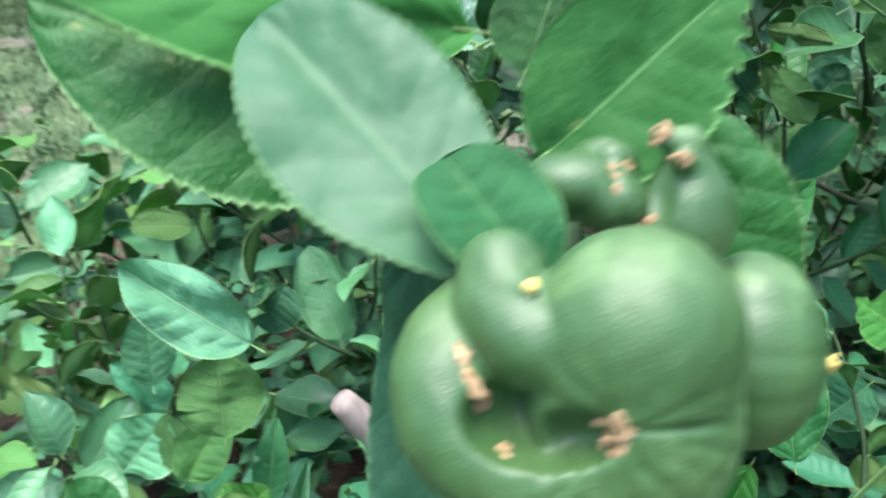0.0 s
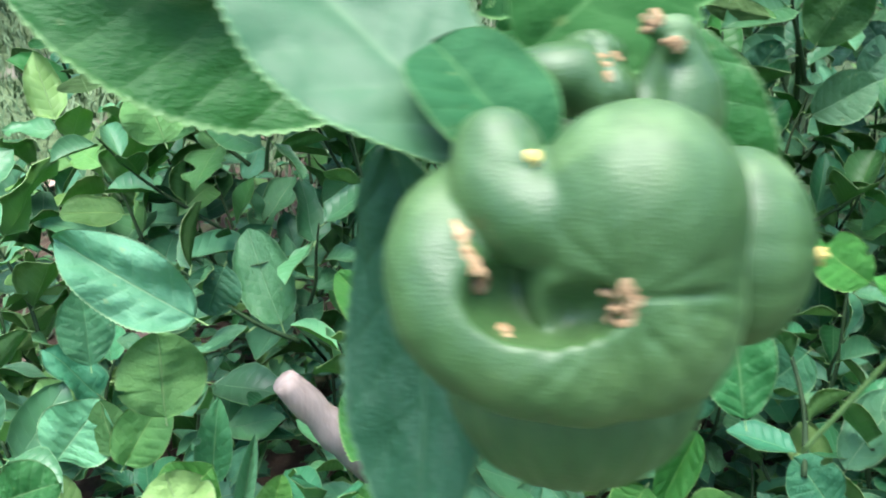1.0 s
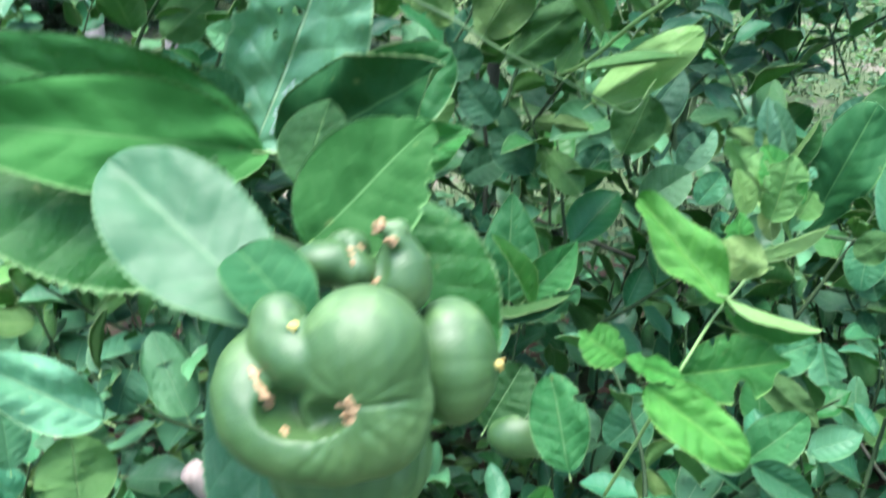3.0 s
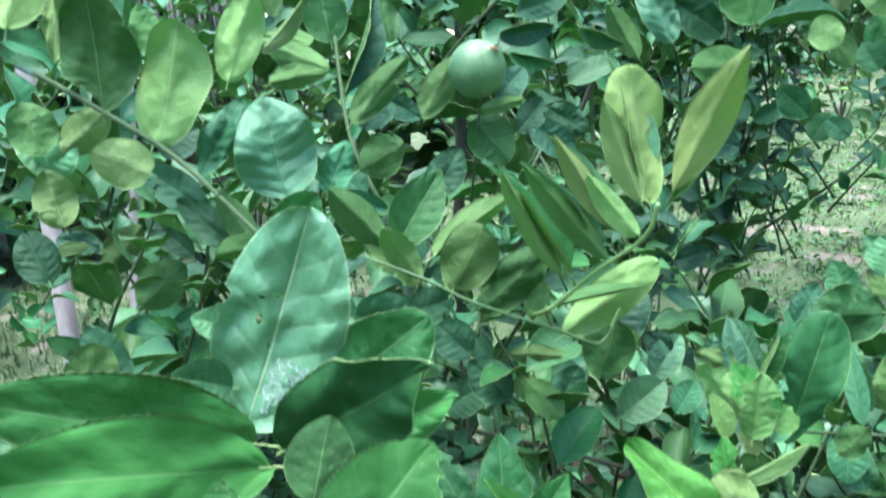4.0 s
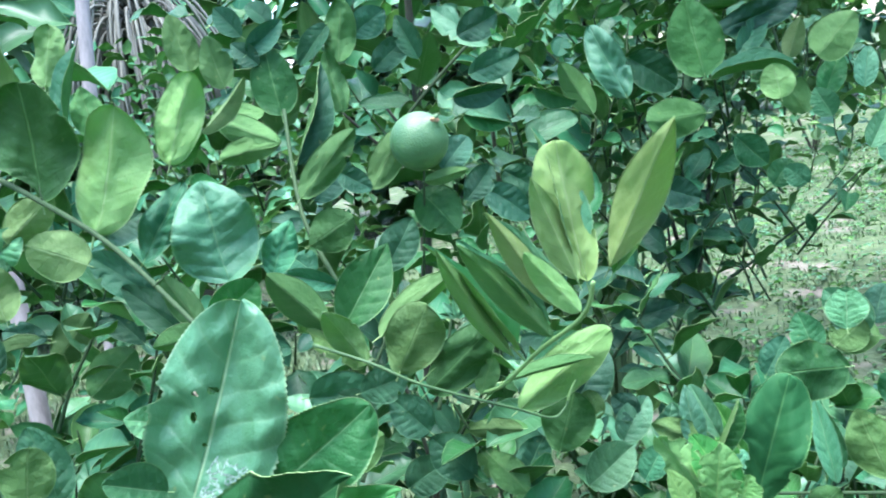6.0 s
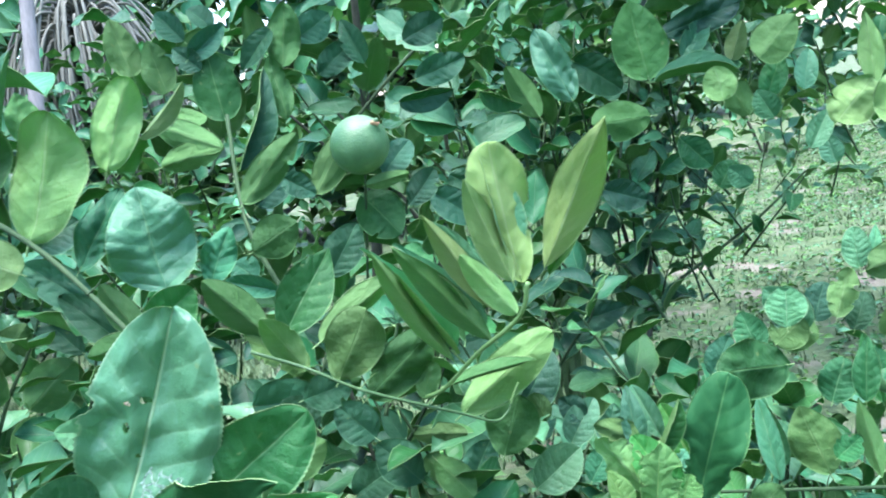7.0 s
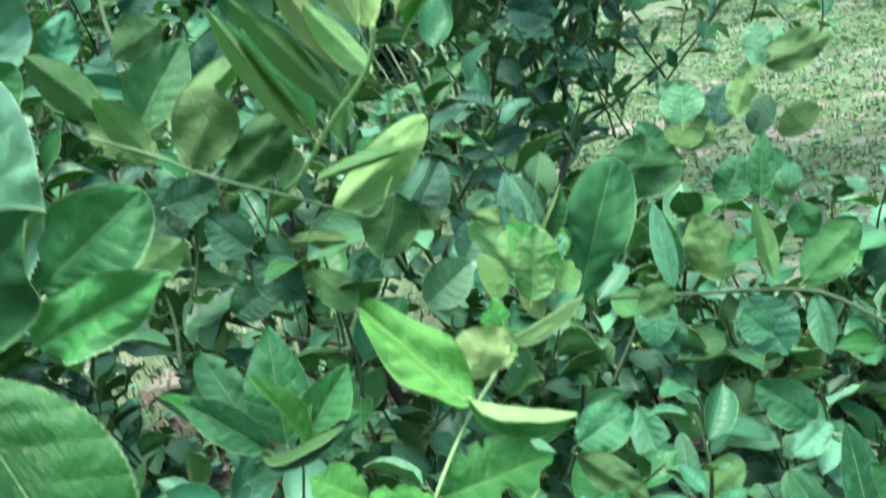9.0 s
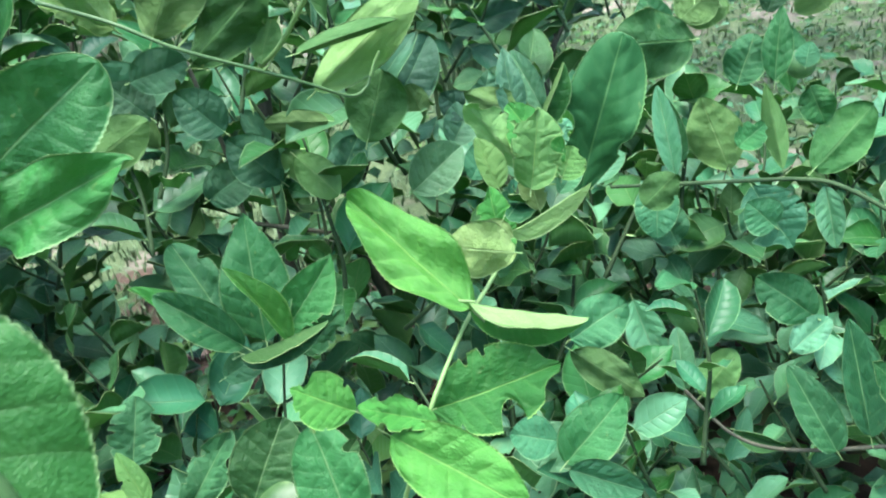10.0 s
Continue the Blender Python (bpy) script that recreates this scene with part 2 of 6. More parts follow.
WOOD = rough_material("weathered_wood", (0.20, 0.155, 0.13), (0.36, 0.30, 0.265), 22, 0.8, 0.002, stretch=(1, 1, 0.15))
PAINT = rough_material("weathered_pole", (0.16, 0.15, 0.14), (0.33, 0.31, 0.29), 18, 0.6, 0.001, stretch=(1, 1, 0.2))
FROND = rough_material("dry_frond", (0.12, 0.13, 0.10), (0.18, 0.185, 0.15), 12, 0.8, 0.002)


# ---- builders ----
def finish(name, bm, mats, parent=None, smooth=True):
    me = bpy.data.meshes.new(name)
    bm.to_mesh(me)
    bm.free()
    for m in mats if isinstance(mats, (list, tuple)) else [mats]:
        me.materials.append(m)
    if smooth:
        me.polygons.foreach_set("use_smooth", [True] * len(me.polygons))
    ob = new(name, me)
    ob.parent = parent
    return ob


def root(name, place, label, category, group="", kind=""):
    ob = new(name)
    ob.location = place
    ob.empty_display_size = 0.05
    return tagged(ob, label, category, group, kind)


BLADES = {
    # fold (V), curl along the blade, edge waves, twist
    "flat": dict(fold=0.20, curl=0.13, wave=0.020, twist=0.22),
    "fold": dict(fold=0.38, curl=0.14, wave=0.010, twist=0.15),
    "curl": dict(fold=0.18, curl=0.34, wave=0.020, twist=0.5),
    "wave": dict(fold=0.16, curl=0.14, wave=0.042, twist=0.25),
    "bite": dict(fold=0.16, curl=0.10, wave=0.016, twist=0.2),
    "smooth": dict(fold=0.07, curl=0.08, wave=0.014, twist=0.12),
    "lance": dict(fold=0.26, curl=0.12, wave=0.012, twist=0.2),
    "chewed": dict(fold=0.20, curl=0.16, wave=0.030, twist=0.4),
    "round": dict(fold=0.16, curl=0.15, wave=0.030, twist=0.22),
    "drape": dict(fold=0.10, curl=-0.55, wave=0.014, twist=0.3),
    "crinkle": dict(fold=0.16, curl=0.18, wave=0.060, twist=0.1),
    "notched": dict(fold=0.12, curl=0.22, wave=0.030, twist=0.1),
    "swell": dict(fold=0.14, curl=0.10, wave=0.030, twist=0.1),
    "sheaf": dict(fold=0.09, curl=0.10, wave=0.010, twist=0.08),
    "blunt": dict(fold=0.30, curl=0.25, wave=0.016, twist=0.15),
    "ragged": dict(fold=0.10, curl=0.10, wave=0.014, twist=0.1),
    "holed": dict(fold=0.12, curl=-0.07, wave=0.034, twist=0.10),
}


def blade_arrays(shape, rows, cols, seed):
    """One leaf in a unit box: y runs from stalk to tip (0..1), x across (+-0.5), z up. Vertices, faces, uv per vertex, slot per face."""
    rng = random.Random(seed)
    f = BLADES[shape]
    ph = [rng.uniform(0, 6.28) for _ in range(6)]
    fold, curl = f["fold"] * rng.uniform(0.7, 1.3), f["curl"] * rng.uniform(0.6, 1.4)
    twist, wide = f["twist"] * rng.uniform(-1, 1), rng.uniform(0.42, 0.52)
    blunt = rng.uniform(0.48, 0.72)
    if shape == "holed":
        wide, blunt = 0.47, 0.47
    if shape == "lance":
        wide, blunt = rng.uniform(0.40, 0.46), rng.uniform(0.82, 0.95)
    if shape == "round":
        wide, blunt = rng.uniform(0.48, 0.56), rng.uniform(0.40, 0.5)
    bites = []
    if shape == "sheaf":
        wide, blunt = 0.54, 0.60
    if shape == "blunt":
        wide, blunt = 0.60, 0.34
    if shape in ("notched", "crinkle", "swell"):
        wide, blunt = (0.44, 0.60) if shape == "crinkle" else (0.52, 0.44)
    if shape == "notched":
        bites = [(1, 0.10, 0.13, 0.75), (1, 0.25, 0.05, 0.3), (-1, 0.72, 0.02, 0.1)]
    if shape == "swell":
        wide = 0.60
        bites = [(-1, 0.42, 0.10, 0.35), (1, 0.36, 0.06, 0.18)]
    if shape == "ragged":
        bites = [(1, 0.72, 0.03, 0.16), (1, 0.82, 0.035, 0.22), (1, 0.90, 0.03, 0.30), (1, 0.60, 0.02, 0.08), (-1, 0.88, 0.02, 0.1)]
    if shape == "holed":
        bites = [(-1, 0.53, 0.035, 0.14), (-1, 0.43, 0.03, 0.05), (1, 0.16, 0.03, 0.12)]
    if shape == "chewed":
        bites = [(s, rng.uniform(0.45, 0.98), rng.uniform(0.06, 0.12), rng.uniform(0.25, 0.6)) for s in (-1, 1)]
        bites += [(rng.choice((-1, 1)), rng.uniform(0.2, 0.98), rng.uniform(0.015, 0.04), rng.uniform(0.1, 0.3)) for _ in range(5)]
    if shape == "bite":
        bites = [(rng.choice((-1, 1)), rng.uniform(0.3, 0.95), rng.uniform(0.05, 0.10), rng.uniform(0.3, 0.75)) for _ in range(3)]
        bites += [(rng.choice((-1, 1)), rng.uniform(0.2, 0.95), rng.uniform(0.015, 0.03), rng.uniform(0.12, 0.3)) for _ in range(3)]
    elif shape not in ("holed", "chewed", "smooth", "blunt", "ragged", "drape", "notched", "crinkle", "swell", "sheaf") and rng.random() < 0.35:
        bites = [(rng.choice((-1, 1)), rng.uniform(0.35, 0.9), rng.uniform(0.02, 0.05), rng.uniform(0.1, 0.35))]
    V, UV = [], []
    for i in range(rows + 1):
        t = i / rows
        # elliptic outline, widest near wide, blunt tip
        s = t ** (math.log(0.5) / math.log(wide))
        half = 0.5 * max(0.0, math.sin(math.pi * s)) ** blunt
        half = max(half, 0.004)
        for j in range(-cols, cols + 1):
            a = j / cols
            h = half
            if abs(j) == cols and rows > 12:
                h *= 1.0 - (0.0, 0.018, 0.032)[i % 3]
            for side, at, size, depth in bites:
                if a * side > 0:
                    h *= 1.0 - depth * max(0.0, 1 - ((t - at) / size) ** 2) ** 0.5
            x = a * h * (0.86 if shape == "holed" and a < 0 else 1.0)
            z = fold * abs(x) - curl * (t - 0.25) ** 2 + 0.05 * curl
            z += f["wave"] * (abs(a) ** 1.5) * math.sin(9 * t + ph[0 if a > 0 else 1]) * 2.0
            z += f["wave"] * 0.9 * math.sin(6 * t + 5 * x + ph[2]) * math.sin(8 * x + ph[3])
            quilt = abs(math.sin(math.pi * 7 * (t - 0.18 * abs(a)))) ** 0.7
            z += (0.005 + (0.02 if shape == "holed" else 0.16) * f["wave"]) * quilt * (1 - abs(a) ** 4) * min(1.0, 4 * abs(a))
            z += (0.008 + 0.35 * f["wave"]) * noise.noise(Vector((x * 6 + ph[0], t * 8 + ph[1], ph[2])))
            z += (0.012 + 0.4 * f["wave"]) * noise.noise(Vector((x * 2.5 + ph[3], t * 3 + ph[1], ph[4])))
            if shape == "holed":
                z += 0.030 * noise.noise(Vector((x * 4.2 + 3, t * 4.6, 5))) + 0.014 * noise.noise(Vector((x * 9, t * 9 + 2, 1)))
                z -= 0.045 * math.exp(-((x + 0.24) ** 2 / 0.012 + (t - 0.47) ** 2 / 0.006))
                z += 0.03 * math.exp(-((x + 0.15) ** 2 / 0.012 + (t - 0.60) ** 2 / 0.006))
            z += twist * x * (t - 0.3)
            V.append((x + 0.03 * math.sin(3 * t + ph[5]) * t, t, z))
            UV.append((0.5 + 0.5 * a, t))
    n = len(V)
    k = 2 * cols + 1
    thick = 0.0028
    V = [(x, y, z + thick) for x, y, z in V] + [(x, y, z - thick) for x, y, z in V]
    UV = UV + UV
    holes = set()
    if shape == "holed":
        for t0, a0, rt, ra in ((0.594, -0.12, 0.016, 0.085), (0.571, -0.36, 0.012, 0.06), (0.47, -0.30, 0.022, 0.06), (0.36, -0.05, 0.008, 0.04)):
            holes |= {(i, j) for i in range(rows) for j in range(k - 1) if (((i + 0.5) / rows - t0) / rt) ** 2 + (((j + 0.5) / cols - 1 - a0) / ra) ** 2 < 1}
    F, slot = [], []
    for i in range(rows):
        for j in range(k - 1):
            if (i, j) in holes:
                continue
            a, b, c, d = i * k + j, i * k + j + 1, (i + 1) * k + j + 1, (i + 1) * k + j
            F += [(a, b, c, d), (n + a, n + d, n + c, n + b)]
            slot += [0, 1]
    rim = [i * k for i in range(rows + 1)]
    for i in range(rows):
        a, b = rim[i], rim[i + 1]
        F += [(b, a, n + a, n + b)][::1]
        c, d = a + k - 1, b + k - 1
        F += [(c, d, n + d, n + c)]
        slot += [2, 2]
    # stalk
    m = len(V)
    r = 0.014
    for y, g in ((0.05, 0.6), (-0.10, 1.0)):
        for q in range(5):
            V.append((r * g * math.cos(q * 1.2566), y, r * g * math.sin(q * 1.2566) - 0.006 + (0.02 if y < 0 else 0)))
            UV.append((0.5, 0.0))
    for q in range(5):
        p = (q + 1) % 5
        F.append((m + q, m + p, m + 5 + p, m + 5 + q))
        slot.append(2)
    return np.array(V), F, UV, slot


def mesh_from(name, V, F, UV, slot, mats):
    me = bpy.data.meshes.new(name)
    me.from_pydata([tuple(v) for v in V], [], F)
    layer = me.uv_layers.new(name="blade")
    idx = np.empty(len(me.loops), dtype=np.int32)
    me.loops.foreach_get("vertex_index", idx)
    layer.data.foreach_set("uv", np.array(UV, dtype=np.float32)[idx].ravel())
    me.polygons.foreach_set("material_index", slot)
    me.polygons.foreach_set("use_smooth", [True] * len(F))
    for m in mats:
        me.materials.append(m)
    me.update()
    return me


BLADE_MESHES = {}


def blade_mesh(shape, tone, variant, fine):
    key = (shape, tone, variant, fine)
    if key not in BLADE_MESHES:
        rows, cols = (130, 36) if shape == "holed" else (84, 10) if fine else (16, 3)
        top, under = TONES[tone]
        V, F, UV, slot = blade_arrays(shape, rows, cols, hash_of(shape, variant))
        BLADE_MESHES[key] = mesh_from("leaf", V, F, UV, slot, (top, under, RIM))
    return BLADE_MESHES[key]


def hash_of(word, number):
    return sum(ord(c) * (i + 3) for i, c in enumerate(word)) * 31 + number * 7


def blade_frame(base, tip, width, normal):
    base, tip, normal = Vector(base), Vector(tip), Vector(normal)
    y = (tip - base)
    length = y.length
    y.normalize()
    z = (normal - y * normal.dot(y)).normalized()
    x = y.cross(z)
    m = Matrix((x, y, z)).transposed().to_4x4() @ Matrix.Diagonal((width, length, length, 1))
    return Matrix.Translation(base) @ m


COUNT = [0]


def leaf(plant, base, tip, width, normal, shape="flat", tone="deep", fine=True):
    """A leaf of its own on a plant, from the foot of its blade to its tip, its upper side along normal."""
    COUNT[0] += 1
    ob = new("leaf", blade_mesh(shape, tone, COUNT[0] % (5 if fine else 4), fine))
    ob.parent = plant
    ob.matrix_basis = Matrix.Translation(-plant.location) @ blade_frame(base, tip, width, normal)
    return ob


def tube(name, points, radii, mat, parent, sides=8, bumps=0.12):
    """A tapered, slightly knotty stem through the given points."""
    pts = [Vector(p) for p in points]
    fine, rad = [], []
    for i in range(len(pts) - 1):
        p0, p1, p2, p3 = pts[max(i - 1, 0)], pts[i], pts[i + 1], pts[min(i + 2, len(pts) - 1)]
        for s in range(6):
            u = s / 6
            fine.append(0.5 * ((2 * p1) + (p2 - p0) * u + (2 * p0 - 5 * p1 + 4 * p2 - p3) * u * u + (3 * p1 - p0 - 3 * p2 + p3) * u ** 3))
            rad.append(radii[i] * (1 - u) + radii[i + 1] * u)
    fine.append(pts[-1])
    rad.append(radii[-1])
    bm = bmesh.new()
    rings = []
    for i, (p, r) in enumerate(zip(fine, rad)):
        d = (fine[min(i + 1, len(fine) - 1)] - fine[max(i - 1, 0)]).normalized()
        a = d.orthogonal().normalized()
        b = d.cross(a)
        r *= 1 + bumps * noise.noise(p * 90)
        rings.append([bm.verts.new(p + r * (a * math.cos(q * 2 * math.pi / sides) + b * math.sin(q * 2 * math.pi / sides))) for q in range(sides)])
    # keep neighbouring rings from twisting
    for ra, rb in zip(rings, rings[1:]):
        off = min(range(sides), key=lambda o: (ra[0].co - rb[o].co).length)
        rb[:] = rb[off:] + rb[:off]
        for q in range(sides):
            bm.faces.new((ra[q], ra[(q + 1) % sides], rb[(q + 1) % sides], rb[q]))
    bm.faces.new(rings[0][::-1])
    bm.faces.new(rings[-1])
    bmesh.ops.recalc_face_normals(bm, faces=bm.faces)
    ob = finish(name, bm, mat, parent)
    if parent is not None:
        ob.location = -parent.location
    return ob


def foliage(name, plant, tone_rows, seed, rows=6, cols=2):
    """Many leaves joined into one mesh for each tone: rows of base, tip, width, normal, each with one of a few blade shapes."""
    rng = random.Random(seed)
    shapes = [blade_arrays(s, rows, cols, 90 + i) for i, s in enumerate(("flat", "fold", "curl", "wave", "fold", "flat"))]
    quads = np.array(shapes[0][1])
    for tone, leaves in tone_rows.items():
        if not leaves:
            continue
        V, UV = [], []
        for base, tip, width, normal in leaves:
            v, _, uv, _ = rng.choice(shapes)
            m = np.array(blade_frame(base, tip, width, normal))
            V.append(v @ m[:3, :3].T + m[:3, 3])
            UV.append(uv)
        n = len(V[0])
        F = (quads[None] + (np.arange(len(V)) * n)[:, None, None]).reshape(-1, 4)
        me = bpy.data.meshes.new(name)
        V, UV = np.concatenate(V), np.concatenate(UV).astype(np.float32)
        me.vertices.add(len(V))
        me.vertices.foreach_set("co", V.astype(np.float32).ravel())
        me.loops.add(F.size)
        me.loops.foreach_set("vertex_index", F.ravel().astype(np.int32))
        me.polygons.add(len(F))
        me.polygons.foreach_set("loop_start", np.arange(0, F.size, 4, dtype=np.int32))
        me.polygons.foreach_set("material_index", np.tile(shapes[0][3], len(leaves)).astype(np.int32))
        me.polygons.foreach_set("use_smooth", np.ones(len(F), dtype=bool))
        me.uv_layers.new(name="blade").data.foreach_set("uv", UV[F.ravel()].ravel())
        for m in (*TONES[tone], RIM):
            me.materials.append(m)
        me.update(calc_edges=True)
        me.validate()
        ob = new(name, me)
        ob.parent = plant
        ob.location = -plant.location
        ob["kind"] = "stuff"


def spray(rng, start, way, length, count, size, up=0.6):
    """A twig and its leaves: the twig's points, and rows of base, tip, width, normal set alternately along it."""
    start, way = Vector(start), Vector(way).normalized()
    pts = [start]
    for i in range(3):
        way = (way + Vector((rng.uniform(-0.25, 0.25), rng.uniform(-0.25, 0.25), rng.uniform(-0.05, 0.3)))).normalized()
        pts.append(pts[-1] + way * length / 3)
    rows = []
    spin = rng.uniform(0, 6.28)
    for i in range(count):
        u = (i + 0.6) / count
        k = min(int(u * 3), 2)
        p = pts[k].lerp(pts[k + 1], u * 3 - k)
        axis = (pts[k + 1] - pts[k]).normalized()
        a = axis.orthogonal().normalized()
        b = axis.cross(a)
        spin += 2.4
        out = (a * math.cos(spin) + b * math.sin(spin) + axis * rng.uniform(0.3, 0.9)).normalized()
        out = (out + Vector((0, 0, rng.uniform(-0.5, 0.5)))).normalized()
        n = (Vector((rng.uniform(-0.7, 0.7), rng.uniform(-0.7, 0.7), up)) + axis * 0.4).normalized()
        s = size * rng.uniform(0.65, 1.2)
        rows.append((p + out * s * 0.12, p + out * s * 1.12, s * rng.uniform(0.48, 0.66), n))
    return pts, rows

# ---- ground ----
def ground_height(x, y):
    return 0.03 * noise.noise(Vector((x * 0.9, y * 0.9, 0))) + 0.012 * noise.noise(Vector((x * 5, y * 5, 3)))


bm = bmesh.new()
steps = [i * 0.12 for i in range(-30, 31)]
far_steps = [-400, -120, -40, -14, -7] + steps + [7, 14, 40, 120, 400]
grid = [[bm.verts.new((x, y + 1.5, ground_height(x, y) if abs(x) < 7 and abs(y) < 7 else 0)) for x in far_steps] for y in far_steps]
for r0, r1 in zip(grid, grid[1:]):
    for i in range(len(r0) - 1):
        face = bm.faces.new((r0[i], r0[i + 1], r1[i + 1], r1[i]))
        c = face.calc_center_median()
        face.material_index = 0 if math.hypot((c.x - 0.15) * 0.75, c.y - 1.0) + 0.7 * noise.noise(c * 1.3) + 0.3 * noise.noise(c * 5) < 1.15 else 1
ground = tagged(finish("ground", bm, (SOIL, MEADOW)), "brown mossy soil under the bushes, weedy grass beyond", "ground", kind="structure")


def grass_patch(count, seed, box, height, label, mat):
    """Tufts of bent blades."""
    rng = random.Random(seed)
    V, F = [], []
    for _ in range(count // 6):
        cx, cy = rng.uniform(box[0], box[1]), rng.uniform(box[2], box[3])
        for _ in range(6):
            x, y = cx + rng.gauss(0, 0.02), cy + rng.gauss(0, 0.02)
            h, a, w = height * rng.uniform(0.4, 1.3), rng.uniform(0, 6.28), rng.uniform(0.002, 0.005)
            lean = rng.uniform(0.2, 0.9) * h
            z = ground_height(x, y - 1.5)
            dx, dy = math.cos(a), math.sin(a)
            o = len(V)
            for u in (0, 0.5, 1):
                ww = w * (1 - u * 0.85)
                px, py, pz = x + dx * lean * u * u, y + dy * lean * u * u, z + h * u * (1 - 0.25 * u)
                V += [(px - dy * ww, py + dx * ww, pz), (px + dy * ww, py - dx * ww, pz)]
            F += [(o, o + 1, o + 3, o + 2), (o + 2, o + 3, o + 5, o + 4)]
    me = bpy.data.meshes.new("grass")
    me.from_pydata(V, [], F)
    me.materials.append(mat)
    return tagged(new("grass", me), label, "grass", kind="stuff")


grass_patch(60000, 3, (-3.0, 5.5, 1.7, 9.0), 0.042, "pale green grass and weeds on the open ground", GRASS)
grass_patch(12000, 6, (-4.0, 4.0, -4.0, 0.6), 0.06, "short grass on the open side of the bushes", GRASS)
grass_patch(16000, 4, (-3.5, 0.1, 0.75, 4.0), 0.07, "thin low grass between the bushes", GRASS)

# ---- plants ----
lime_bush = root("lime_bush", (0.12, 1.15, 0.0), "lime bush with glossy dark leaves and bright young shoots", "bush")
back_tree = root("lime_tree", (-0.05, 1.75, 0.0), "taller lime tree with dark upright leaves behind the bush", "tree")
small_tree = root("small_tree", (0.50, 1.80, 0.0), "sparse young citrus tree with thin forked stems and small dark leaves", "tree")
side_bush = root("side_bush", (0.95, 1.35, 0.0), "dense citrus bush with small leaves on crossing twigs", "bush")
weeds = root("weed_plant", (-0.55, 0.95, 0.0), "broad-leaved weeds with pale and olive leaves on the soil", "plant")

# leaves that stand out one by one
big_leaf = leaf(lime_bush, (-0.180, 0.602, 0.697), (-0.114, 0.615, 0.839), 0.098, (0.09, -0.98, 0.19), "holed", "worn")
leaf(lime_bush, (-0.116, 0.610, 0.712), (-0.050, 0.597, 0.758), 0.061, (-0.16, -0.99, -0.05), "round", "deep")
leaf(lime_bush, (-0.144, 0.470, 0.734), (-0.232, 0.361, 0.810), 0.054, (0.09, -0.91, 0.41), "smooth", "deep")
leaf(lime_bush, (-0.122, 0.450, 0.739), (-0.044, 0.390, 0.795), 0.056, (-0.45, -0.89, 0.12), "wave", "shaded")
leaf(lime_bush, (-0.114, 0.563, 0.690), (-0.035, 0.540, 0.723), 0.042, (-0.37, -0.89, 0.24), "wave", "deep")
leaf(lime_bush, (-0.184, 0.592, 0.727), (-0.218, 0.575, 0.744), 0.034, (0.53, -0.81, 0.24), "fold", "blue")
leaf(lime_bush, (-0.187, 0.638, 0.757), (-0.209, 0.620, 0.771), 0.025, (0.66, -0.74, 0.09), "curl", "pale")
leaf(lime_bush, (-0.159, 0.785, 0.826), (-0.169, 0.789, 0.912), 0.075, (0.28, -0.92, 0.27), "crinkle", "silver")
leaf(lime_bush, (-0.127, 0.805, 0.821), (-0.105, 0.812, 0.866), 0.030, (0.14, -0.93, 0.34), "crinkle", "blue")
leaf(lime_bush, (-0.156, 0.687, 0.813), (-0.121, 0.701, 0.836), 0.038, (0.42, -0.90, -0.09), "fold", "deep")
leaf(lime_bush, (-0.075, 0.704, 0.790), (-0.112, 0.692, 0.842), 0.030, (-0.29, 0.96, 0.02), "fold", "olive")
leaf(lime_bush, (-0.075, 0.781, 0.768), (-0.026, 0.812, 0.834), 0.046, (0.16, -0.93, 0.32), "lance", "deep")
leaf(lime_bush, (-0.052, 0.699, 0.762), (-0.078, 0.687, 0.810), 0.025, (-0.28, 0.95, 0.09), "curl", "young")
leaf(lime_bush, (-0.053, 0.709, 0.757), (-0.091, 0.704, 0.794), 0.035, (0.60, -0.59, 0.54), "chewed", "young")
leaf(lime_bush, (-0.040, 0.721, 0.774), (0.027, 0.708, 0.820), 0.023, (0.03, 0.97, 0.23), "fold", "young")
leaf(lime_bush, (-0.029, 0.687, 0.751), (0.000, 0.685, 0.801), 0.045, (0.11, 0.99, -0.03), "round", "olive")
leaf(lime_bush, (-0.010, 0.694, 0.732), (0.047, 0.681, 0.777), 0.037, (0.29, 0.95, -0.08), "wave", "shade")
leaf(lime_bush, (0.029, 0.693, 0.724), (0.043, 0.697, 0.749), 0.019, (0.10, 0.97, -0.21), "flat", "olive")
leaf(lime_bush, (0.061, 0.748, 0.688), (0.142, 0.728, 0.749), 0.039, (0.35, 0.93, -0.14), "curl", "young")
leaf(lime_bush, (0.052, 0.733, 0.718), (0.122, 0.715, 0.733), 0.012, (0.23, 0.97, 0.08), "fold", "olive")
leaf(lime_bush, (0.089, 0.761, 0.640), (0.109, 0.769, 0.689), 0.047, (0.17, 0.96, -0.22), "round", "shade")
leaf(lime_bush, (0.065, 0.813, 0.647), (0.017, 0.814, 0.655), 0.020, (-0.03, 0.94, -0.33), "flat", "olive")
leaf(lime_bush, (0.054, 0.853, 0.585), (0.023, 0.858, 0.616), 0.026, (-0.09, 0.96, -0.25), "flat", "olive")
leaf(lime_bush, (0.096, 0.544, 0.829), (0.088, 0.548, 0.912), 0.039, (-0.10, 0.99, -0.10), "swell", "tender")
leaf(lime_bush, (0.091, 0.555, 0.835), (0.083, 0.559, 0.921), 0.021, (0.52, -0.84, 0.17), "lance", "pale")
leaf(lime_bush, (0.090, 0.539, 0.831), (0.071, 0.540, 0.895), 0.020, (-0.10, 0.99, -0.10), "lance", "tender")
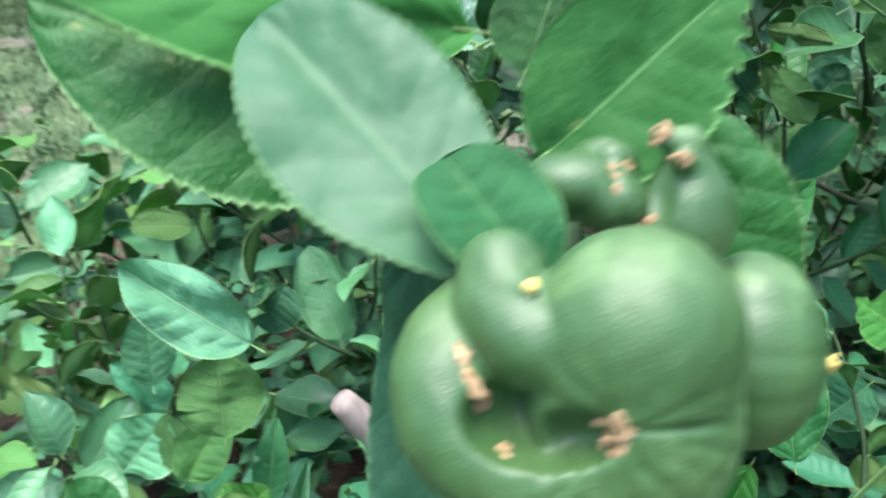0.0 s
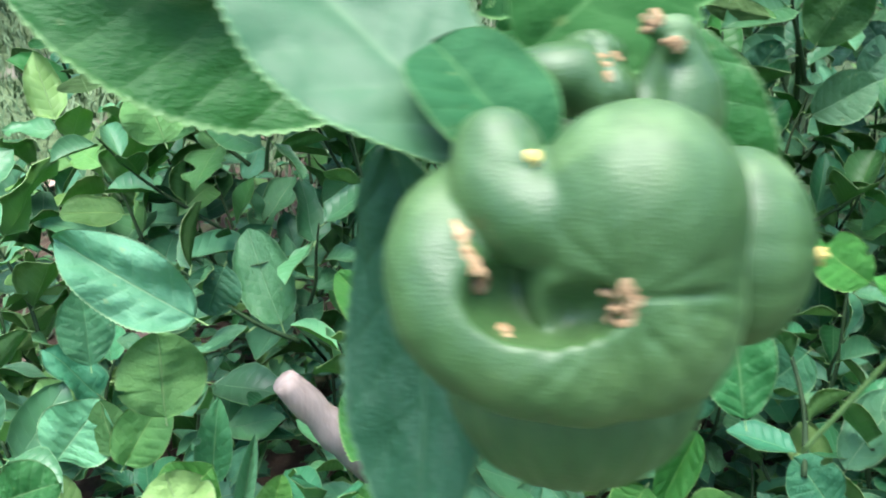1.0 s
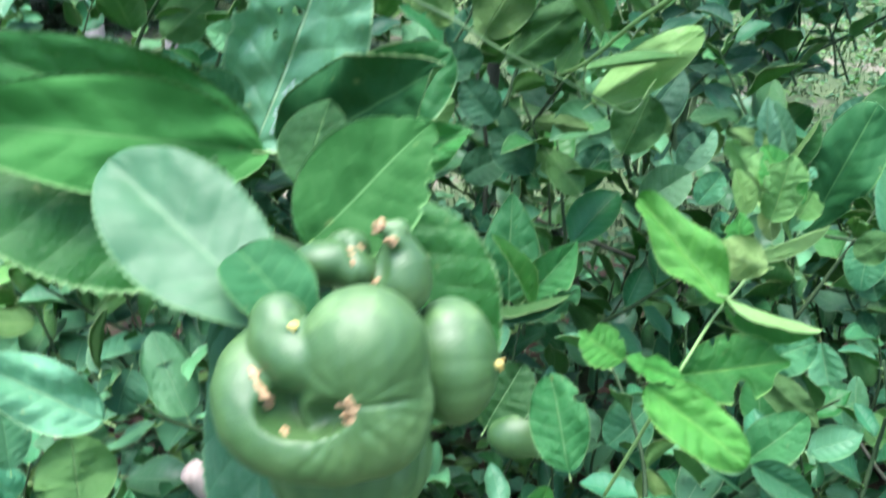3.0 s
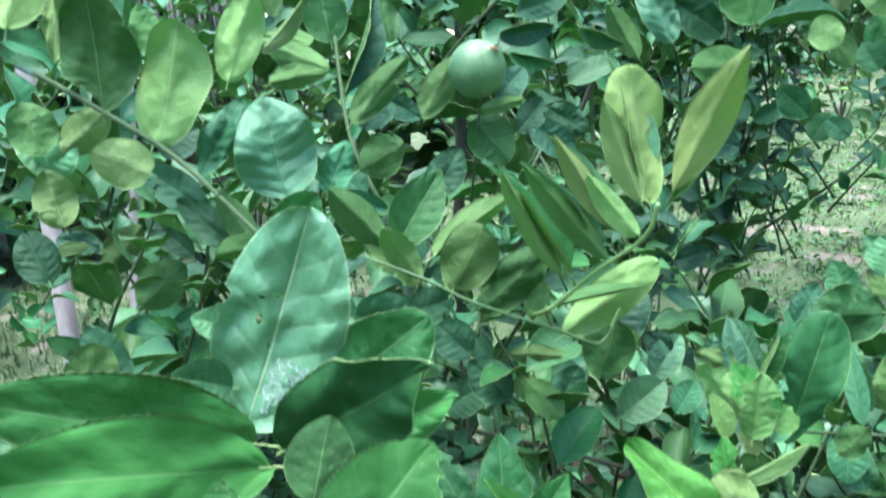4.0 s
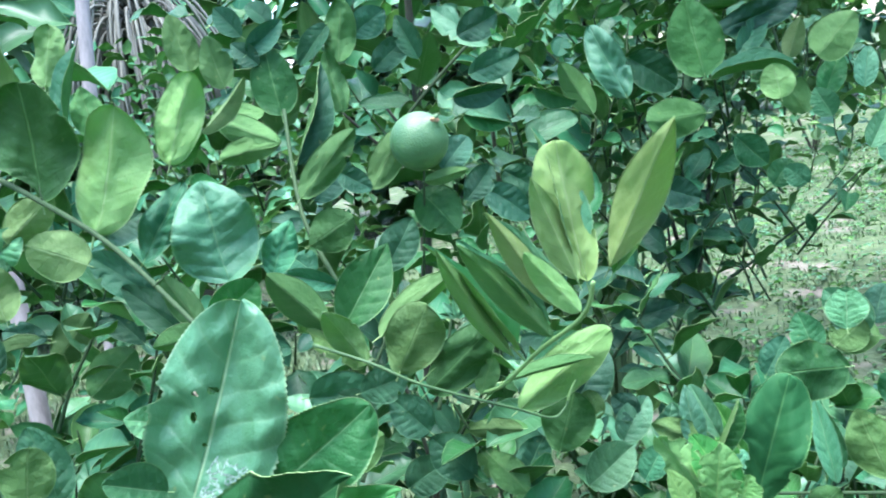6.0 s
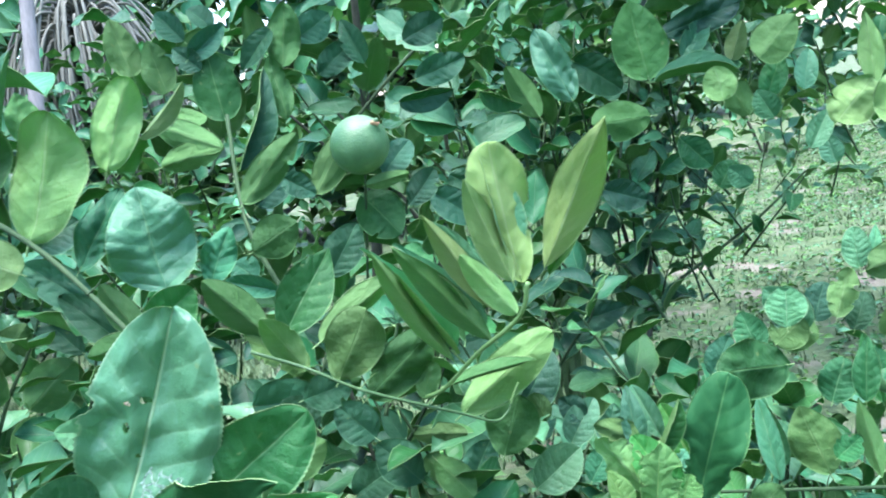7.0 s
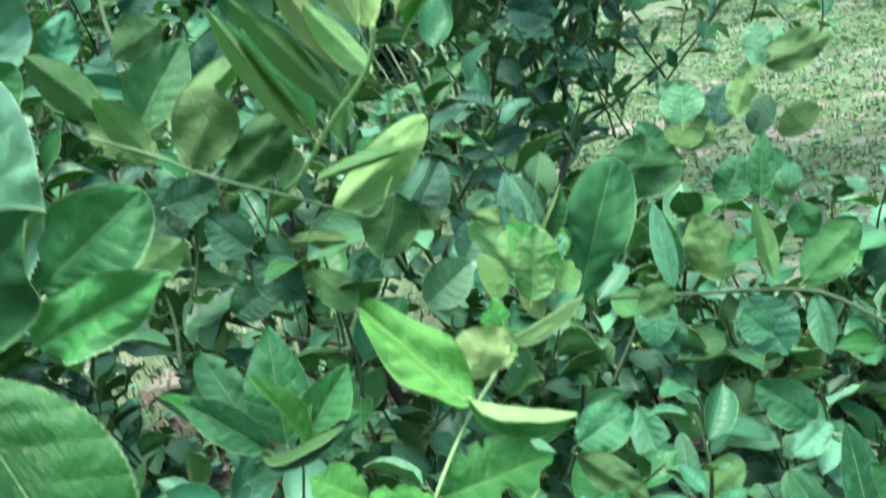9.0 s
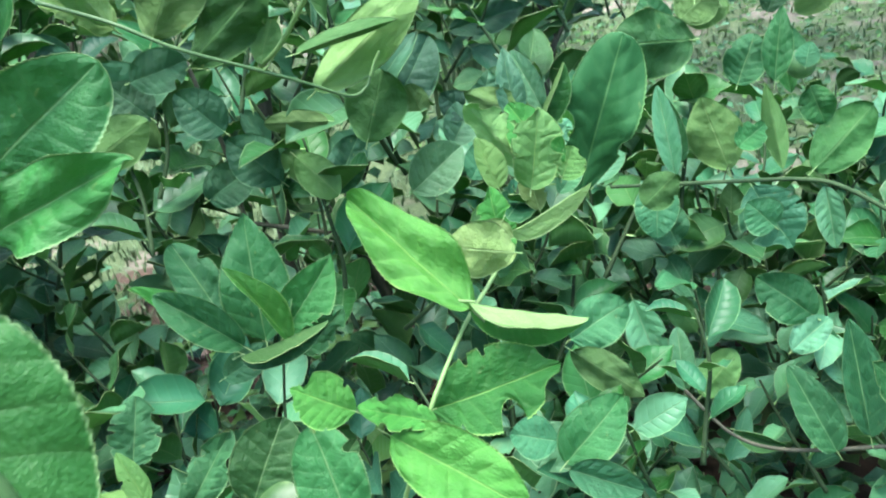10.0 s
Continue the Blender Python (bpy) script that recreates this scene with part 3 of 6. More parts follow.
leaf(lime_bush, (0.112, 0.550, 0.834), (0.153, 0.518, 0.917), 0.030, (0.20, 0.97, -0.14), "lance", "tender")
leaf(lime_bush, (0.120, 0.584, 0.822), (0.164, 0.556, 0.895), 0.017, (-0.34, -0.89, 0.30), "lance", "young")
# lances in pairs: the second, paler blade is added as the first one's curled margin
leaf(lime_bush, (0.054, 0.644, 0.762), (0.008, 0.609, 0.856), 0.016, (-0.33, 0.93, 0.16), "lance", "young")
leaf(lime_bush, (0.057, 0.655, 0.763), (0.010, 0.629, 0.854), 0.016, (0.42, -0.71, 0.56), "lance", "pale")
leaf(lime_bush, (0.079, 0.607, 0.781), (0.024, 0.589, 0.858), 0.021, (-0.27, 0.94, 0.21), "lance", "olive")
leaf(lime_bush, (0.079, 0.627, 0.780), (0.030, 0.609, 0.856), 0.016, (0.47, -0.65, 0.59), "lance", "silver")
leaf(lime_bush, (0.085, 0.591, 0.803), (0.046, 0.591, 0.873), 0.018, (-0.18, 0.98, 0.07), "lance", "tender")
leaf(lime_bush, (0.089, 0.611, 0.802), (0.051, 0.612, 0.871), 0.014, (0.47, -0.62, 0.62), "lance", "pale")
leaf(lime_bush, (0.095, 0.580, 0.802), (0.066, 0.587, 0.844), 0.018, (-0.27, 0.95, 0.14), "fold", "young")
leaf(lime_bush, (0.233, 1.242, 0.611), (0.331, 1.244, 0.625), 0.042, (-0.02, -0.96, 0.28), "flat", "dark")
leaf(lime_bush, (0.032, 0.850, 0.883), (0.060, 0.864, 0.910), 0.028, (0.19, -0.93, 0.30), "flat", "dark")
leaf(lime_bush, (0.053, 0.915, 0.846), (0.082, 0.920, 0.876), 0.028, (-0.01, -0.99, 0.16), "flat", "dark")
leaf(lime_bush, (0.009, 0.858, 0.868), (0.039, 0.851, 0.828), 0.045, (0.04, 0.99, -0.13), "flat", "shade")
leaf(lime_bush, (0.015, 0.829, 0.878), (0.054, 0.830, 0.882), 0.014, (-0.01, 1.00, -0.09), "fold", "olive")
leaf(lime_bush, (-0.340, 0.899, 0.911), (-0.331, 0.897, 1.022), 0.082, (0.11, 0.99, -0.07), "notched", "shade")
leaf(lime_bush, (-0.297, 0.893, 0.874), (-0.251, 0.911, 0.984), 0.075, (0.22, 0.98, -0.04), "round", "pale")
leaf(lime_bush, (-0.222, 0.922, 0.926), (-0.191, 0.936, 1.009), 0.046, (-0.21, 0.97, -0.13), "round", "pale")
leaf(lime_bush, (-0.189, 0.937, 0.951), (-0.143, 0.965, 0.995), 0.018, (0.32, 0.94, -0.09), "fold", "pale")
leaf(lime_bush, (-0.297, 0.912, 0.866), (-0.259, 0.926, 0.886), 0.043, (0.16, -0.88, 0.44), "flat", "silver")
leaf(lime_bush, (-0.250, 0.868, 0.844), (-0.203, 0.879, 0.910), 0.032, (0.14, -0.93, 0.34), "wave", "blue")
leaf(lime_bush, (-0.274, 0.795, 0.858), (-0.321, 0.799, 0.883), 0.045, (-0.06, 0.96, -0.26), "flat", "young")
leaf(lime_bush, (-0.398, 0.984, 0.768), (-0.444, 0.986, 0.783), 0.027, (0.05, -0.96, 0.29), "flat", "dark")
leaf(lime_bush, (-0.396, 0.983, 0.763), (-0.451, 0.963, 0.765), 0.018, (-0.28, 0.82, 0.50), "fold", "olive")
leaf(lime_bush, (-0.363, 0.973, 0.701), (-0.310, 0.979, 0.742), 0.051, (-0.09, 1.00, -0.04), "flat", "olive")
leaf(lime_bush, (-0.397, 0.979, 0.737), (-0.350, 0.987, 0.786), 0.042, (-0.18, 0.98, 0.01), "flat", "olive")
leaf(lime_bush, (-0.175, 0.735, 0.794), (-0.214, 0.725, 0.795), 0.025, (-0.23, 0.92, 0.31), "fold", "olive")
leaf(lime_bush, (-0.311, 0.669, 0.702), (-0.303, 0.677, 0.747), 0.040, (-0.37, 0.92, -0.09), "flat", "olive")
leaf(lime_bush, (-0.308, 0.717, 0.681), (-0.323, 0.727, 0.748), 0.041, (0.40, -0.89, 0.22), "flat", "dark")
leaf(lime_bush, (-0.352, 0.749, 0.987), (-0.317, 0.766, 1.087), 0.046, (0.21, 0.97, -0.09), "flat", "pale")
leaf(lime_bush, (-0.399, 0.955, 0.950), (-0.368, 0.961, 1.104), 0.037, (0.31, 0.94, -0.15), "wave", "pale")
leaf(lime_bush, (-0.333, 0.991, 0.976), (-0.311, 0.994, 1.058), 0.024, (-0.50, -0.81, 0.31), "fold", "silver")
leaf(lime_bush, (-0.374, 1.070, 1.027), (-0.358, 1.080, 1.093), 0.047, (0.22, 0.97, -0.08), "wave", "pale")
leaf(lime_bush, (-0.327, 1.059, 0.961), (-0.337, 1.069, 1.022), 0.039, (-0.21, 0.98, -0.02), "wave", "olive")
leaf(lime_bush, (-0.145, 1.216, 0.957), (-0.152, 1.230, 1.047), 0.059, (-0.11, 0.98, -0.16), "flat", "shade")
leaf(lime_bush, (-0.067, 1.275, 1.013), (-0.052, 1.288, 1.094), 0.046, (-0.09, 0.99, -0.14), "wave", "olive")
leaf(lime_bush, (-0.069, 1.215, 0.949), (-0.078, 1.227, 1.026), 0.034, (-0.04, 0.99, -0.16), "wave", "olive")
leaf(lime_bush, (-0.129, 1.105, 0.897), (-0.071, 1.123, 1.007), 0.029, (0.67, -0.71, -0.24), "fold", "dark")
leaf(lime_bush, (-0.114, 1.000, 0.868), (-0.048, 1.010, 0.931), 0.037, (-0.09, 0.99, -0.06), "flat", "olive")
leaf(lime_bush, (-0.113, 1.099, 0.855), (-0.064, 1.105, 0.893), 0.036, (0.07, -1.00, 0.06), "flat", "dark")
leaf(lime_bush, (-0.111, 0.972, 0.820), (-0.061, 0.975, 0.842), 0.047, (-0.03, 1.00, -0.09), "flat", "shade")
leaf(lime_bush, (-0.224, 1.167, 0.970), (-0.144, 1.160, 0.923), 0.038, (-0.06, 0.96, -0.26), "curl", "olive")
leaf(lime_bush, (-0.222, 1.159, 0.915), (-0.143, 1.161, 0.930), 0.035, (-0.06, 0.98, 0.17), "curl", "olive")
leaf(lime_bush, (-0.229, 1.219, 0.977), (-0.166, 1.217, 0.960), 0.034, (-0.06, 0.93, -0.37), "curl", "olive")
leaf(lime_bush, (0.407, 1.261, 0.918), (0.398, 1.277, 1.024), 0.076, (0.32, 0.94, -0.12), "flat", "shade")
leaf(lime_bush, (0.312, 1.309, 0.906), (0.277, 1.326, 1.013), 0.050, (-0.25, -0.97, 0.07), "wave", "silver")
leaf(lime_bush, (0.333, 1.368, 0.961), (0.398, 1.361, 0.910), 0.056, (-0.17, -0.98, -0.06), "flat", "dark")
leaf(lime_bush, (0.401, 1.253, 0.871), (0.319, 1.253, 0.873), 0.056, (0.00, 1.00, -0.06), "flat", "shade")
leaf(lime_bush, (0.414, 1.260, 0.914), (0.535, 1.261, 0.917), 0.025, (0.12, -0.46, 0.88), "fold", "silver")
leaf(lime_bush, (0.492, 1.309, 0.902), (0.501, 1.319, 0.969), 0.040, (-0.33, -0.92, 0.19), "flat", "pale")
leaf(lime_bush, (0.452, 1.320, 0.974), (0.574, 1.324, 1.002), 0.046, (0.02, -1.00, 0.06), "wave", "dark")
leaf(lime_bush, (0.218, 0.670, 0.604), (0.253, 0.667, 0.706), 0.050, (-0.30, -0.94, 0.15), "swell", "shaded")
leaf(lime_bush, (0.350, 0.785, 0.663), (0.281, 0.766, 0.673), 0.054, (-0.29, 0.91, -0.29), "wave", "shade")
leaf(lime_bush, (0.386, 0.818, 0.681), (0.354, 0.825, 0.724), 0.038, (-0.21, -0.98, -0.00), "flat", "pale")
leaf(lime_bush, (0.395, 0.817, 0.675), (0.352, 0.819, 0.687), 0.038, (-0.01, 0.98, -0.19), "flat", "olive")
leaf(lime_bush, (0.370, 0.866, 0.534), (0.355, 0.876, 0.600), 0.023, (-0.31, -0.95, 0.08), "fold", "pale")
leaf(lime_bush, (0.176, 0.636, 0.642), (0.146, 0.643, 0.689), 0.028, (0.14, 0.98, 0.14), "chewed", "pale")
leaf(lime_bush, (0.180, 0.669, 0.662), (0.180, 0.677, 0.709), 0.019, (-0.16, -0.91, 0.38), "fold", "silver")
leaf(lime_bush, (0.173, 0.615, 0.637), (0.186, 0.622, 0.683), 0.036, (0.24, -0.92, 0.32), "chewed", "young")
leaf(lime_bush, (0.150, 0.596, 0.649), (0.142, 0.601, 0.679), 0.019, (0.26, -0.82, 0.50), "fold", "young")
leaf(lime_bush, (0.190, 0.669, 0.656), (0.215, 0.665, 0.695), 0.019, (0.64, -0.73, 0.24), "fold", "deep")
leaf(lime_bush, (0.192, 0.637, 0.651), (0.207, 0.640, 0.667), 0.014, (0.35, -0.85, 0.40), "chewed", "pale")
leaf(lime_bush, (0.195, 0.625, 0.635), (0.204, 0.628, 0.654), 0.024, (-0.05, -0.88, 0.47), "chewed", "young")
leaf(lime_bush, (0.158, 0.679, 0.662), (0.170, 0.685, 0.695), 0.025, (0.26, -0.87, 0.42), "wave", "silver")
# yellow shoot
leaf(lime_bush, (0.105, 0.455, 0.651), (0.062, 0.502, 0.697), 0.032, (-0.01, -0.70, 0.72), "wave", "lime")
leaf(lime_bush, (0.105, 0.456, 0.655), (0.150, 0.435, 0.644), 0.024, (-0.45, -0.65, -0.62), "fold", "lime")
leaf(lime_bush, (0.079, 0.441, 0.615), (0.136, 0.431, 0.629), 0.038, (-0.29, -0.81, 0.51), "bite", "lime")
leaf(lime_bush, (0.060, 0.423, 0.619), (0.106, 0.386, 0.596), 0.032, (-0.21, -0.69, 0.69), "wave", "lime")
leaf(lime_bush, (0.048, 0.425, 0.633), (0.024, 0.429, 0.647), 0.024, (0.15, -0.87, 0.47), "bite", "lime")
leaf(lime_bush, (0.079, 0.422, 0.621), (0.049, 0.426, 0.635), 0.015, (0.26, -0.65, 0.72), "chewed", "lime")
leaf(lime_bush, (0.138, 0.531, 0.657), (0.121, 0.514, 0.640), 0.025, (-0.07, 0.75, -0.66), "chewed", "young")
leaf(lime_bush, (0.145, 0.546, 0.643), (0.195, 0.566, 0.651), 0.013, (-0.06, 0.49, -0.87), "fold", "young")
leaf(lime_bush, (0.193, 0.627, 0.640), (0.173, 0.649, 0.682), 0.031, (-0.23, -0.91, 0.35), "bite", "lime")
leaf(lime_bush, (0.202, 0.681, 0.663), (0.189, 0.699, 0.702), 0.018, (-0.25, -0.90, 0.36), "fold", "pale")
leaf(lime_bush, (0.186, 0.663, 0.669), (0.151, 0.675, 0.686), 0.021, (0.18, 0.95, -0.27), "wave", "olive")
# dark rosette
leaf(lime_bush, (-0.007, 0.673, 0.545), (-0.005, 0.699, 0.628), 0.048, (0.10, -0.95, 0.30), "lance", "deep")
leaf(lime_bush, (0.006, 0.672, 0.547), (0.047, 0.687, 0.591), 0.037, (0.11, -0.97, 0.24), "lance", "deep")
leaf(lime_bush, (0.010, 0.651, 0.550), (-0.017, 0.659, 0.610), 0.018, (0.62, -0.69, 0.36), "fold", "lime")
leaf(lime_bush, (-0.020, 0.656, 0.553), (-0.066, 0.660, 0.600), 0.028, (0.26, -0.91, 0.33), "fold", "deep")
leaf(lime_bush, (-0.027, 0.673, 0.541), (-0.084, 0.684, 0.600), 0.020, (0.53, -0.58, 0.62), "fold", "lime")
leaf(lime_bush, (-0.023, 0.654, 0.548), (0.037, 0.634, 0.567), 0.011, (-0.17, -0.88, -0.44), "fold", "deep")
leaf(lime_bush, (0.013, 0.666, 0.535), (0.048, 0.663, 0.561), 0.023, (-0.07, -1.00, -0.02), "chewed", "deep")
leaf(lime_bush, (-0.036, 0.719, 0.542), (-0.064, 0.748, 0.599), 0.034, (0.11, -0.87, 0.49), "flat", "deep")
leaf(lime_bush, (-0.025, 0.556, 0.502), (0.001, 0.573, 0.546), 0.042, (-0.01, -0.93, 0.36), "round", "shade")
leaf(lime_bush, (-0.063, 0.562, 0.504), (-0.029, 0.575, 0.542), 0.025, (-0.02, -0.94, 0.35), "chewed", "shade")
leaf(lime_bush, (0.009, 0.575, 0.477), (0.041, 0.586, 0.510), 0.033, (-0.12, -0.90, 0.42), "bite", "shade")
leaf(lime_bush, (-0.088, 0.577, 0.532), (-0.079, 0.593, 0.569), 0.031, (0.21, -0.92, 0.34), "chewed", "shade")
leaf(lime_bush, (-0.071, 0.524, 0.542), (-0.082, 0.538, 0.569), 0.014, (0.26, -0.82, 0.51), "fold", "young")
leaf(lime_bush, (-0.049, 0.722, 0.496), (-0.010, 0.725, 0.513), 0.025, (-0.09, -0.92, 0.39), "flat", "dark")
leaf(lime_bush, (-0.126, 0.873, 0.690), (-0.050, 0.862, 0.686), 0.050, (-0.12, -0.97, 0.22), "flat", "dark")
leaf(lime_bush, (-0.097, 0.718, 0.673), (-0.050, 0.723, 0.695), 0.035, (-0.02, 0.99, -0.16), "flat", "olive")
leaf(lime_bush, (0.026, 0.826, 0.649), (0.070, 0.819, 0.644), 0.020, (0.12, 0.95, -0.28), "flat", "olive")
leaf(lime_bush, (0.033, 0.853, 0.613), (0.062, 0.834, 0.578), 0.032, (0.08, 0.90, -0.42), "flat", "olive")
leaf(lime_bush, (0.122, 0.921, 0.614), (0.171, 0.942, 0.672), 0.051, (-0.01, -0.94, 0.34), "flat", "dark")
leaf(lime_bush, (0.317, 0.793, 0.548), (0.310, 0.775, 0.508), 0.037, (-0.32, -0.85, 0.42), "fold", "blue")
leaf(lime_bush, (0.352, 0.837, 0.533), (0.351, 0.870, 0.607), 0.022, (-0.34, -0.86, 0.38), "fold", "pale")
leaf(lime_bush, (0.430, 0.796, 0.536), (0.431, 0.827, 0.604), 0.021, (0.44, 0.82, -0.37), "lance", "olive")
leaf(lime_bush, (0.475, 0.865, 0.577), (0.476, 0.895, 0.643), 0.026, (-0.46, -0.81, 0.37), "lance", "deep")
leaf(lime_bush, (0.407, 0.849, 0.523), (0.396, 0.878, 0.586), 0.051, (0.39, 0.86, -0.33), "wave", "olive")
leaf(lime_bush, (0.456, 0.792, 0.532), (0.515, 0.803, 0.572), 0.045, (0.22, 0.80, -0.56), "round", "shade")
leaf(lime_bush, (0.462, 0.785, 0.518), (0.461, 0.763, 0.469), 0.024, (-0.47, -0.80, 0.37), "fold", "pale")
leaf(lime_bush, (0.402, 0.796, 0.527), (0.424, 0.770, 0.475), 0.057, (-0.37, -0.88, 0.28), "bite", "blue")
leaf(lime_bush, (0.227, 0.773, 0.433), (0.280, 0.777, 0.454), 0.045, (-0.15, -0.83, 0.53), "wave", "blue")
leaf(lime_bush, (0.215, 0.727, 0.451), (0.264, 0.703, 0.410), 0.031, (0.09, 0.90, -0.42), "wave", "olive")
leaf(lime_bush, (0.169, 0.590, 0.453), (0.214, 0.601, 0.488), 0.039, (-0.24, -0.79, 0.56), "flat", "deep")
leaf(lime_bush, (0.168, 0.596, 0.467), (0.137, 0.604, 0.475), 0.030, (-0.04, -0.83, 0.56), "flat", "blue")
leaf(lime_bush, (0.163, 0.556, 0.475), (0.205, 0.543, 0.456), 0.024, (-0.01, -0.83, 0.55), "fold", "blue")
leaf(lime_bush, (0.299, 0.819, 0.431), (0.310, 0.790, 0.368), 0.035, (-0.26, -0.89, 0.37), "fold", "pale")
leaf(lime_bush, (0.327, 0.780, 0.352), (0.333, 0.803, 0.403), 0.025, (-0.33, -0.85, 0.41), "fold", "pale")
leaf(lime_bush, (0.426, 0.698, 0.315), (0.401, 0.732, 0.385), 0.036, (-0.17, -0.91, 0.38), "fold", "blue")
leaf(lime_bush, (0.456, 0.698, 0.323), (0.458, 0.739, 0.414), 0.036, (-0.31, -0.87, 0.39), "fold", "blue")
leaf(lime_bush, (0.364, 0.759, 0.313), (0.405, 0.745, 0.293), 0.018, (-0.31, -0.95, 0.02), "fold", "olive")
leaf(lime_bush, (0.341, 0.776, 0.345), (0.379, 0.786, 0.377), 0.035, (0.29, 0.76, -0.58), "wave", "olive")
leaf(lime_bush, (0.454, 0.785, 0.394), (0.412, 0.808, 0.433), 0.046, (-0.22, -0.93, 0.30), "flat", "deep")
leaf(lime_bush, (0.428, 0.777, 0.369), (0.468, 0.783, 0.392), 0.030, (-0.24, -0.74, 0.63), "wave", "pale")
leaf(lime_bush, (0.495, 0.796, 0.305), (0.477, 0.826, 0.367), 0.027, (-0.39, -0.87, 0.31), "fold", "pale")
# fruit branch
leaf(lime_bush, (-0.085, 0.247, 0.744), (-0.147, 0.278, 0.791), 0.047, (0.14, -0.59, 0.80), "sheaf", "sheen")
leaf(lime_bush, (-0.077, 0.240, 0.747), (-0.098, 0.255, 0.769), 0.027, (0.65, -0.76, -0.00), "blunt", "shaded")
leaf(lime_bush, (-0.083, 0.279, 0.758), (-0.041, 0.310, 0.792), 0.044, (-0.22, -0.97, 0.09), "ragged", "shaded")
leaf(lime_bush, (-0.096, 0.344, 0.757), (-0.086, 0.362, 0.787), 0.031, (-0.19, 0.86, -0.47), "flat", "shade")
leaf(lime_bush, (-0.114, 0.287, 0.733), (-0.089, 0.245, 0.636), 0.046, (-0.45, -0.81, 0.38), "drape", "dark")
leaf(lime_bush, (-0.062, 0.325, 0.763), (-0.026, 0.293, 0.685), 0.058, (0.46, -0.77, 0.45), "smooth", "deep")
leaf(lime_bush, (-0.125, 0.354, 0.734), (-0.238, 0.324, 0.780), 0.078, (-0.04, -0.84, 0.54), "smooth", "deep")
leaf(lime_bush, (-0.117, 0.375, 0.761), (-0.225, 0.309, 0.795), 0.050, (0.09, -0.92, 0.37), "smooth", "bottle")
# early view background
leaf(lime_bush, (-0.301, 0.560, 0.502), (-0.387, 0.557, 0.552), 0.052, (0.33, -0.80, 0.50), "wave", "pale")
leaf(lime_bush, (-0.340, 0.577, 0.407), (-0.352, 0.603, 0.460), 0.064, (-0.38, 0.79, -0.48), "wave", "olive")
leaf(lime_bush, (-0.385, 0.589, 0.349), (-0.360, 0.614, 0.395), 0.042, (0.25, -0.90, 0.36), "flat", "young")
leaf(lime_bush, (-0.386, 0.572, 0.449), (-0.397, 0.594, 0.494), 0.039, (0.42, -0.77, 0.48), "flat", "dark")
leaf(lime_bush, (-0.152, 0.497, 0.533), (-0.193, 0.513, 0.571), 0.027, (0.15, -0.84, 0.53), "fold", "lime")
leaf(lime_bush, (-0.143, 0.480, 0.454), (-0.188, 0.501, 0.502), 0.044, (0.21, -0.81, 0.55), "bite", "lime")
leaf(lime_bush, (-0.256, 0.492, 0.404), (-0.251, 0.515, 0.451), 0.012, (0.26, -0.87, 0.42), "fold", "pale")
leaf(lime_bush, (-0.287, 0.485, 0.397), (-0.304, 0.500, 0.428), 0.047, (-0.37, 0.74, -0.56), "wave", "pale")
leaf(lime_bush, (0.031, 0.515, 0.497), (0.018, 0.543, 0.555), 0.041, (-0.12, -0.90, 0.42), "flat", "deep")
leaf(lime_bush, (0.131, 0.473, 0.665), (0.100, 0.475, 0.675), 0.027, (0.01, 0.97, -0.25), "wave", "young")
leaf(lime_bush, (0.022, 0.762, 0.769), (0.012, 0.765, 0.783), 0.007, (0.01, -0.97, 0.23), "fold", "pale")
leaf(lime_bush, (0.022, 0.762, 0.769), (0.022, 0.765, 0.786), 0.006, (0.01, -0.98, 0.18), "fold", "pale")
leaf(lime_bush, (0.022, 0.762, 0.769), (0.035, 0.762, 0.775), 0.006, (-0.08, -0.98, 0.18), "fold", "silver")
leaf(lime_bush, (0.022, 0.762, 0.769), (0.008, 0.764, 0.774), 0.005, (-0.05, -0.97, 0.25), "fold", "silver")
leaf(back_tree, (-0.041, 1.049, 0.861), (0.007, 1.059, 0.926), 0.037, (-0.06, 0.99, -0.11), "flat", "olive")
leaf(back_tree, (-0.075, 1.053, 0.886), (-0.041, 1.049, 0.861), 0.028, (-0.02, -0.99, 0.13), "flat", "dark")
leaf(back_tree, (-0.041, 0.985, 0.777), (-0.003, 0.993, 0.830), 0.042, (0.02, -0.99, 0.14), "flat", "dark")
leaf(back_tree, (0.086, 1.096, 0.837), (0.133, 1.089, 0.797), 0.039, (-0.06, -0.99, 0.09), "flat", "dark")
leaf(back_tree, (0.114, 1.148, 0.849), (0.157, 1.143, 0.815), 0.041, (-0.07, -1.00, 0.07), "wave", "dark")
leaf(back_tree, (0.103, 1.320, 0.971), (0.177, 1.323, 0.990), 0.043, (0.04, -1.00, 0.01), "flat", "dark")
leaf(back_tree, (0.076, 1.315, 0.944), (0.154, 1.316, 0.947), 0.036, (0.03, -0.87, -0.49), "fold", "dark")
leaf(back_tree, (0.087, 1.311, 0.919), (0.150, 1.308, 0.898), 0.023, (-0.20, -0.87, -0.46), "fold", "deep")
leaf(back_tree, (0.181, 1.264, 0.942), (0.233, 1.260, 0.912), 0.029, (-0.40, -0.72, -0.57), "fold", "deep")
leaf(back_tree, (0.096, 1.328, 1.026), (0.155, 1.332, 1.048), 0.046, (0.06, -1.00, -0.01), "flat", "dark")
leaf(back_tree, (0.263, 1.307, 0.892), (0.228, 1.319, 0.967), 0.039, (0.20, 0.98, -0.06), "fold", "olive")
leaf(back_tree, (0.331, 1.289, 0.781), (0.390, 1.285, 0.756), 0.046, (-0.05, -1.00, 0.04), "flat", "dark")
